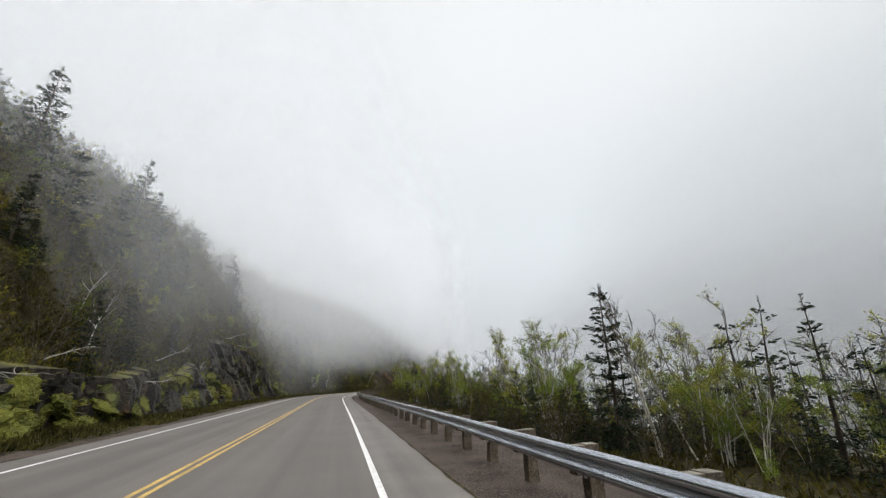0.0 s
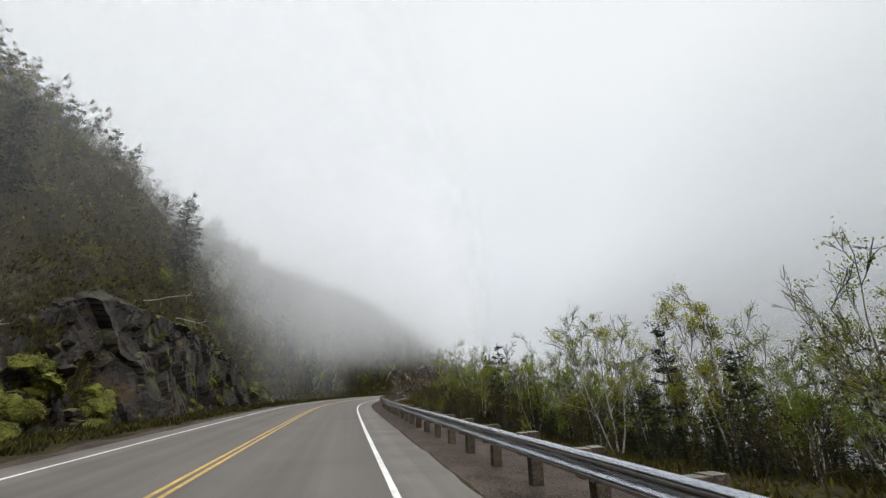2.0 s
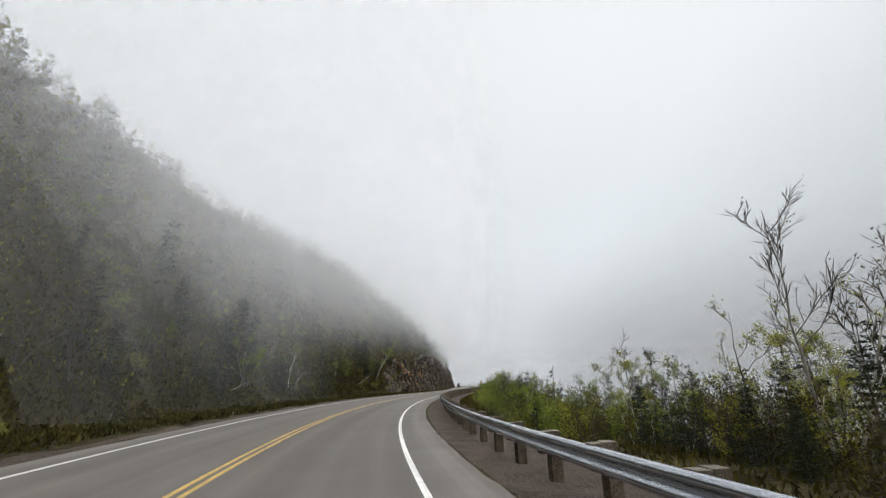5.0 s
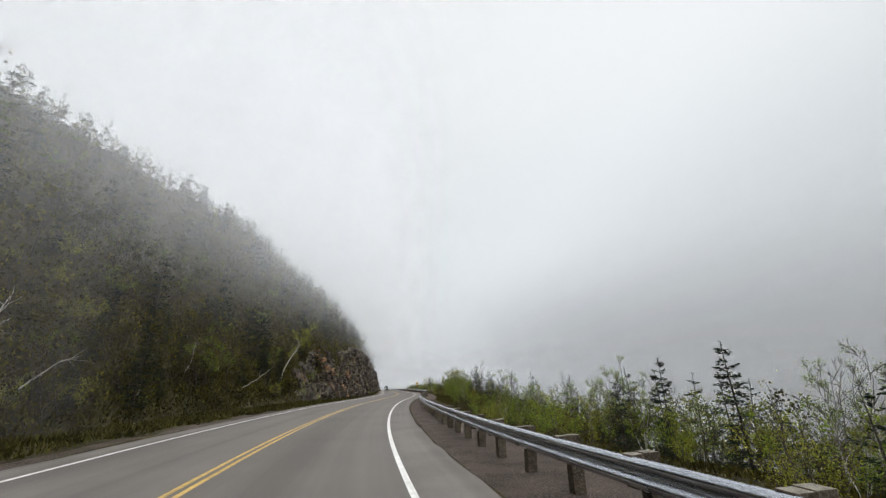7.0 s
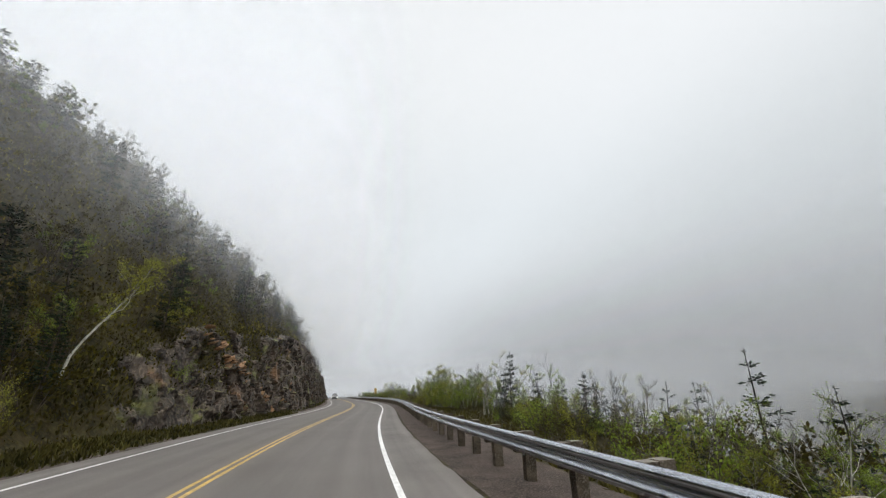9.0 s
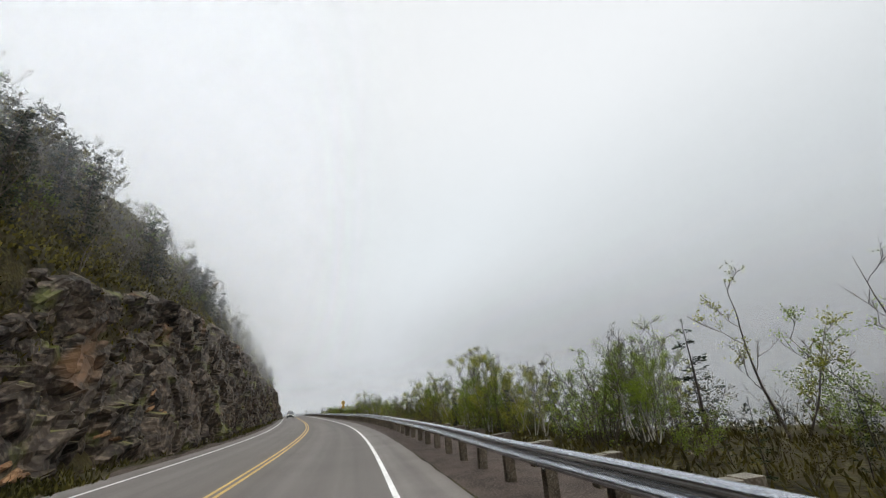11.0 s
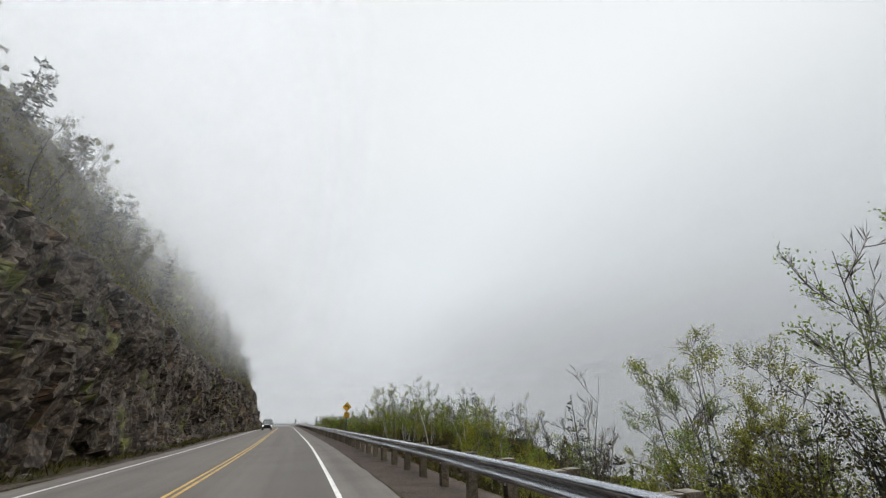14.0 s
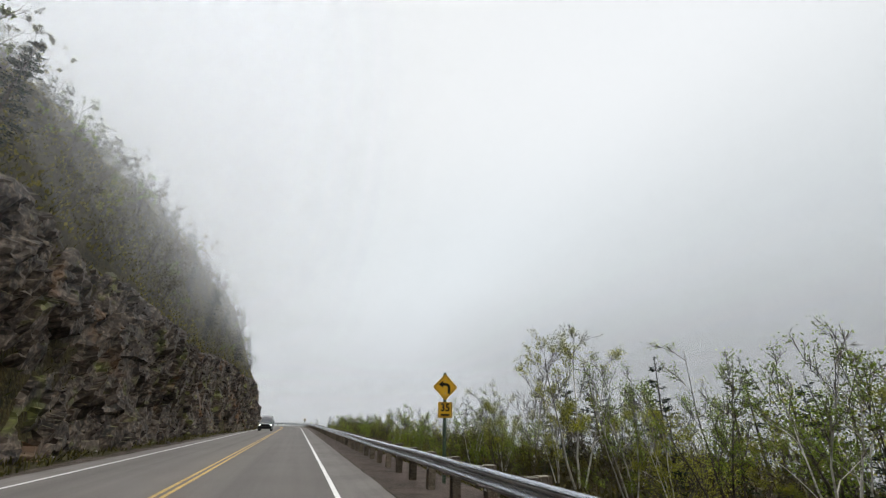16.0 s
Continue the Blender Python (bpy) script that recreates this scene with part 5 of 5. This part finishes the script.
BROAD_SPRUCE = [(4.7, 12.0, 1.3), (18.1, 11.7, 2.3), (21.5, 11.7, 1.9), (32.6, 11.6, 2.4), (44.6, 12.0, 1.3), (45.9, 12.4, 1.2), (49.4, 12.4, 1.9), (54.3, 12.9, 3.5), (59.1, 12.7, 2.8), (67.1, 13.1, 3.8), (98.8, 13.1, 0.5), (122.9, 14.0, 1.1), (126.4, 12.9, -0.2), (139.4, 13.3, 1.2)]
FAN = [(4.0, 12.3, 2.3), (109.0, 12.8, 2.1), (111.4, 13.6, 2.8), (160.9, 12.1, 3.0), (161.8, 11.9, 3.5), (162.8, 11.6, 3.2), (165.3, 12.2, 2.6), (174.5, 11.1, 3.9), (180.2, 11.9, 3.0), (188.8, 12.3, 4.6), (190.4, 11.9, 3.8), (191.5, 11.4, 3.4), (193.5, 11.4, 3.3), (219.6, 10.2, 2.7), (221.2, 10.2, 3.4), (222.6, 9.7, 3.2)]
BARE = [(23.6, 12.7, 5.3), (97.7, 13.7, -0.1), (101.8, 13.1, 2.5), (118.1, 13.5, 2.4), (125.4, 13.2, 2.4), (128.9, 12.6, 1.5), (132.0, 12.7, 1.6), (135.6, 13.0, 1.9), (188.2, 11.4, 4.1), (200.8, 10.2, 2.9), (230.2, 10.3, 4.2)]
SPARSE = [(16.5, 12.7, 5.0), (18.2, 13.0, 5.0), (30.3, 12.4, 4.5), (32.7, 12.7, 3.7), (34.7, 13.0, 4.7), (57.3, 12.7, 5.5), (160.5, 11.3, 3.7), (168.3, 11.3, 3.1), (173.5, 10.9, 4.8), (176.1, 10.9, 3.6), (177.5, 11.9, 5.4), (180.9, 11.6, 3.5), (194.9, 12.2, 5.1), (197.9, 11.8, 3.7), (209.5, 10.2, 3.0), (216.1, 10.3, 4.2), (227.8, 10.4, 4.6), (235.2, 10.3, 3.2)]
BUSHY = [(124.7, 13.9, 0.8), (131.4, 13.2, 1.1), (133.1, 13.0, 1.3), (134.7, 13.3, 1.1), (159.8, 11.1, 3.5), (167.4, 12.3, 2.7), (191.9, 11.5, 3.0), (204.4, 10.0, 1.1), (206.7, 10.2, 1.5), (208.5, 10.5, 2.3), (214.3, 10.6, 2.6), (225.1, 9.8, 3.4), (232.0, 9.9, 3.2), (245.0, 10.2, 2.6), (251.6, 10.3, 3.1)]

# For each list: which kinds of tree stand there, and how high a younger one grows beside it.
for row, kinds, beside in ((LEAFY, (0, 4, 0, 1, 4), 0.75), (WHITE, (2, 6, 0), 0.6), (FAN, (1, 6, 1, 4, 6), 0.7), (BARE, (5, 2, 6), 0.5), (SPARSE, (6, 0, 6), 0.6), (BUSHY, (3, 1, 6), 0.8)):
    for i, (s, n, h) in enumerate(row):
        top = h - float(ground_z(s, n))
        plant(BIRCHES[kinds[i % len(kinds)]], s, n, top, group="trees below the guardrail")
        s2, n2 = s + rng.uniform(-1.6, 1.6), n + rng.uniform(-0.6, 1.6)
        plant(BIRCHES[(0, 1, 3, 4, 0)[int(rng.integers(5))]], s2, n2, top * beside * rng.uniform(0.8, 1.1), group="trees below the guardrail")
for row, kinds in ((SPRUCE, (0, 1)), (THIN_SPRUCE, (2,)), (BROAD_SPRUCE, (3, 0, 3))):
    for i, (s, n, h) in enumerate(row):
        plant(SPRUCES[kinds[i % len(kinds)]], s, n, max(h - float(ground_z(s, n)), 1.2), group="trees below the guardrail")


def opening(s):
    """Whether the slope below the road is nearly bare there, so that the valley shows."""
    return float(np.interp(s, OPEN_AT, OPEN_BY)) > 0.55


for _ in range(170):
    s = rng.uniform(0, 300)
    if opening(s) and rng.random() < 0.75:
        continue
    n = rng.uniform(9.3, 12.2)
    plant(SHRUBS[int(rng.choice(4, p=[0.1, 0.5, 0.35, 0.05] if s < 82 else [0.38, 0.2, 0.2, 0.22]))], s, n, rng.uniform(1.4, 2.6) if 92 < s < 150 else rng.uniform(1.6, 3.0), group="bushes below the guardrail")
for _ in range(18):
    s = rng.uniform(0, 335)
    if opening(s):
        continue
    n = rng.uniform(10.5, 14)
    plant(SPRUCES[(0, 1, 3)[int(rng.integers(3))]], s, n, rng.uniform(1.8, 3.0), group="trees below the guardrail")
for _ in range(70):
    s = rng.choice([rng.uniform(42, 80), rng.uniform(2, 36), rng.uniform(166, 198)], p=[0.55, 0.2, 0.25])
    plant(SPRUCES[(3, 3, 0)[int(rng.integers(3))]], s, rng.uniform(9.8, 13.5), rng.uniform(1.3, 2.6), group="trees below the guardrail")
thicket = []
for s in np.arange(0, 320, 1.0):
    for _ in range(2):
        s2, n2 = s + rng.uniform(0, 1), rng.uniform(9.8, 13.5)
        h = (rng.uniform(-0.3, 0.3) if opening(s2) else rng.uniform(0.1, 1.5)) - float(ground_z(s2, n2))
        kind = MIDDLE_SHRUBS[int(rng.choice(4, p=[0.12, 0.6, 0.2, 0.08] if s < 82 else [0.35, 0.25, 0.12, 0.28]))] if rng.random() < (0.4 if s < 82 else 0.7) else MIDDLE_SPRUCES[int(rng.integers(2))]
        thicket.append((kind, s2, n2, max(h, 0.8)))
    s2, n2 = s + rng.uniform(0, 1), rng.uniform(13, 18)
    thicket.append((HILL_SHRUBS[int(rng.choice(4, p=[0.2, 0.55, 0.1, 0.15]))], s2, n2, max(rng.uniform(-0.8, 0.6) - float(ground_z(s2, n2)), 0.8)))
for _ in range(320):
    s = rng.uniform(-4, 350)
    if opening(s) and rng.random() < 0.8:
        continue
    n = rng.uniform(12.5, 22)
    u = rng.random()
    if u < 0.28:
        thicket.append((MIDDLE_SPRUCES[int(rng.integers(2))], s, n, rng.uniform(2.4, 4.0) + 0.08 * (n - 9)))
    elif u < 0.6:
        thicket.append((MIDDLE_SHRUBS[int(rng.integers(4))], s, n, rng.uniform(1.8, 3.4)))
    else:
        thicket.append((MIDDLE_BIRCHES[int(rng.integers(4))], s, n, (rng.uniform(1.8, 3.0) if 92 < s < 150 or s > 200 else rng.uniform(3.4, 4.8)) + 0.12 * (n - 9)))
for _ in range(170):
    s = rng.uniform(-4, 78) if rng.random() < 0.6 else rng.uniform(100, 240)
    if not opening(s):
        thicket.append((MIDDLE_SPRUCES[int(rng.integers(2))], s, rng.uniform(11.5, 18), rng.uniform(1.6, 3.4)))
for _ in range(150):
    s, n = rng.uniform(184, 248), rng.uniform(9.6, 14.5)
    top = rng.uniform(-0.9, -0.2) if opening(s) else rng.uniform(-0.2, 1.1)
    kind = MIDDLE_SPRUCES[int(rng.integers(2))] if rng.random() < 0.4 else HILL_SHRUBS[int(rng.choice(4, p=[0.25, 0.5, 0.1, 0.15]))]
    thicket.append((kind, s, n, max(top - float(ground_z(s, n)), 0.7)))
for _ in range(240):
    s, n = rng.uniform(-2, 84), rng.uniform(12.8, 18)
    thicket.append((MIDDLE_SPRUCES[int(rng.integers(2))], s, n, rng.uniform(0.2, 2.0 if s > 42 else 1.2) - float(ground_z(s, n))))
for _ in range(210):
    s, n = rng.uniform(-2, 84), rng.uniform(12.5, 18)
    thicket.append((MIDDLE_BIRCHES[(1, 3, 1, 0)[int(rng.integers(4))]], s, n, rng.uniform(1.4, 3.2) - float(ground_z(s, n))))
for _ in range(120):
    s, n = rng.uniform(96, 250), rng.uniform(11.5, 15)
    if not opening(s):
        thicket.append((MIDDLE_SPRUCES[int(rng.integers(2))], s, n, max((rng.uniform(-0.6, 0.4) if s < 150 else rng.uniform(-0.4, 1.0)) - float(ground_z(s, n)), 0.8)))
joined("thicket", thicket, "dense thicket of young birch, bushes and small spruce below the road", "thicket")

# The wooded hillside: plainer trees, as seen through mist.
woods = []
for _ in range(1350):
    s = rng.uniform(2, 185) if rng.random() < 0.78 else rng.uniform(185, 350)
    d = 0.2 + (float(crest(s)) + 10) * rng.random() ** 1.1
    n = -(float(foot(s)) + float(rock_height(s)) / float(face_slope(s)) + d)
    if n < float(limit(s, -600.0)) + 1:
        continue
    u = rng.random()
    if u < 0.20:
        row = ((SPRUCES[(0, 1, 3)[int(rng.integers(3))]] if d < 5 else HILL_SPRUCES[int(rng.integers(2))]), s, n, rng.uniform(2.6, 5.6))
    elif u < 0.70:
        row = (HILL_BIRCHES[int(rng.choice(4, p=[0.4, 0.22, 0.2, 0.18]))], s, n, rng.uniform(2.8, 5.2))
    else:
        row = (HILL_SHRUBS[int(rng.choice(4, p=[0.15, 0.45, 0.25, 0.15]))], s, n, rng.uniform(1.6, 3.0))
    if d < 6.0:
        bright = rng.random() < 0.42
        near = {HILL_BIRCHES[i]: MIDDLE_BIRCHES[i if bright or i == 2 else 0] for i in range(4)} | {HILL_SHRUBS[i]: MIDDLE_SHRUBS[i if bright or i == 2 else 1] for i in range(4)}
        plant(near.get(row[0], row[0]), *row[1:], group="trees on the hillside")
    else:
        woods.append(row)
for _ in range(560):
    s = rng.uniform(2, 200) if rng.random() < 0.8 else rng.uniform(200, 350)
    n = -(float(foot(s)) + float(rock_height(s)) / float(face_slope(s)) + 0.3 + 40 * rng.random() ** 1.3)
    if n > float(limit(s, -600.0)) + 1:
        woods.append((HILL_SHRUBS[int(rng.choice(4, p=[0.2, 0.45, 0.15, 0.2]))], s, n, rng.uniform(1.2, 2.6)))
for _ in range(330):
    s = rng.uniform(6, 330)
    woods.append(((HILL_SPRUCES + HILL_BIRCHES)[int(rng.integers(6))], s, -(float(foot(s)) + float(crest(s)) + rng.uniform(-4, 18)), rng.uniform(3.0, 5.5)))
joined("hillside_woods", woods, "misty mixed woods of birch, bushes and spruce up the hill", "woods")
for s, n, h in ((46.0, -19.7, 27.0), (47.0, -17.8, 23.5), (29.0, -19.0, 25.5), (66.0, -14.0, 20.0), (72.5, -17.5, 24.5)):
    plant(SPRUCES[1], s, n, max(h - float(ground_z(s, n)), 3.5), group="trees on the hillside")
for _ in range(110):
    s = rng.choice([rng.uniform(72, 150), rng.uniform(4, 74)])
    d = 9 * rng.random() ** 1.5
    n = -(float(foot(s)) + 0.4 + d)
    plant(SHRUBS[int(rng.choice(4, p=[0.2, 0.35, 0.3, 0.15]))], s, n, rng.uniform(1.0, 2.4), group="bushes on the hillside")
# Dark young spruce close above the verge.
for _ in range(46):
    s = rng.uniform(86, 142) if rng.random() < 0.75 else rng.uniform(2, 40)
    n = -(float(foot(s)) + float(rock_height(s)) / float(face_slope(s)) + 0.4 + 5 * rng.random() ** 1.4)
    plant(SPRUCES[(3, 0, 1, 3)[int(rng.integers(4))]], s, n, rng.uniform(1.6, 3.6), group="trees on the hillside")
# Pale birches that lean out from the bank.
for s, n, h, lean, kind in ((140.2, -8.9, 7.2, -15, 7), (109.3, -9.6, 5.6, -4, 8), (24.0, -10.2, 5.4, -14, 8), (25.2, -11.6, 5.0, -24, 8), (42.8, -10.2, 4.6, -12, 5), (126.0, -9.2, 4.4, 8, 1), (100.5, -9.4, 4.6, 5, 4)):
    ob = plant(BIRCHES[kind], s, n, h, turn=0.0, group="trees on the hillside")
    ob.rotation_euler[0] = radians(lean)
for kind in MIDDLE_SPRUCES + MIDDLE_BIRCHES + MIDDLE_SHRUBS + BIRCHES + SPRUCES + SHRUBS + HILL_BIRCHES + HILL_SPRUCES + HILL_SHRUBS:
    for o in (*kind.children_recursive, kind):
        bpy.data.objects.remove(o)


def ground_cover(name, count, s0, s1, d0, d1, length, mat, label, power=1.0, slim=0.16):
    """Low blades and leaves over the hill, uncountable."""
    s = rng.uniform(s0, s1, count)
    n = -(foot(s) + d0 + (d1 - d0) * rng.random(count) ** power)
    n = np.maximum(n, limit(s, n))
    p = at(s, n, ground_z(s, n) - 0.03)
    bag = Bag()
    way = rng.normal(0, 0.55, (count, 3)) + [0, 0, 0.9]
    bag.leaves(p, way, length, length * slim, rng, 0.0)
    ob = new(name, bag.mesh(name, mat))
    return tagged(ob, label, "undergrowth", kind="stuff")


ground_cover("undergrowth", 105000, -5, 188, -0.2, 34, 0.26, OLIVE_LEAF, "dull green undergrowth covering the hillside", 1.25, 0.55)
ground_cover("undergrowth", 50000, -5, 188, 1.0, 40, 0.26, DULL_LEAF, "yellow-brown undergrowth covering the hillside", 1.25, 0.55)
ground_cover("undergrowth", 50000, 188, 350, 1.8, 26, 0.26, DULL_LEAF, "yellow-brown undergrowth above the cliff", 1.2, 0.55)
ground_cover("grass", 60000, -5, 165, -2.7, 2.5, 0.26, DRY_GRASS, "mossy grass and dead leaves along the left verge", 1.0, 0.3)
ground_cover("dry_grass", 45000, -5, 350, -1.6, 9, 0.34, DRY_GRASS, "tufts of dry grass and moss along the hill's foot", 1.2)


def slope_cover(name, count, length, mat, label):
    """Low growth on the slope below the guard rail."""
    s = rng.uniform(-5, 350, count)
    n = 7.5 + 15 * rng.random(count) ** 1.4
    bag = Bag()
    bag.leaves(at(s, n, ground_z(s, n) - 0.03), rng.normal(0, 0.55, (count, 3)) + [0, 0, 0.9], length, length * 0.22, rng)
    tagged(new(name, bag.mesh(name, mat)), label, "undergrowth", kind="stuff")


slope_cover("undergrowth", 120000, 0.26, OLIVE_LEAF, "dull green undergrowth below the guardrail")
slope_cover("grass", 18000, 0.24, DRY_GRASS, "green grass below the guardrail")
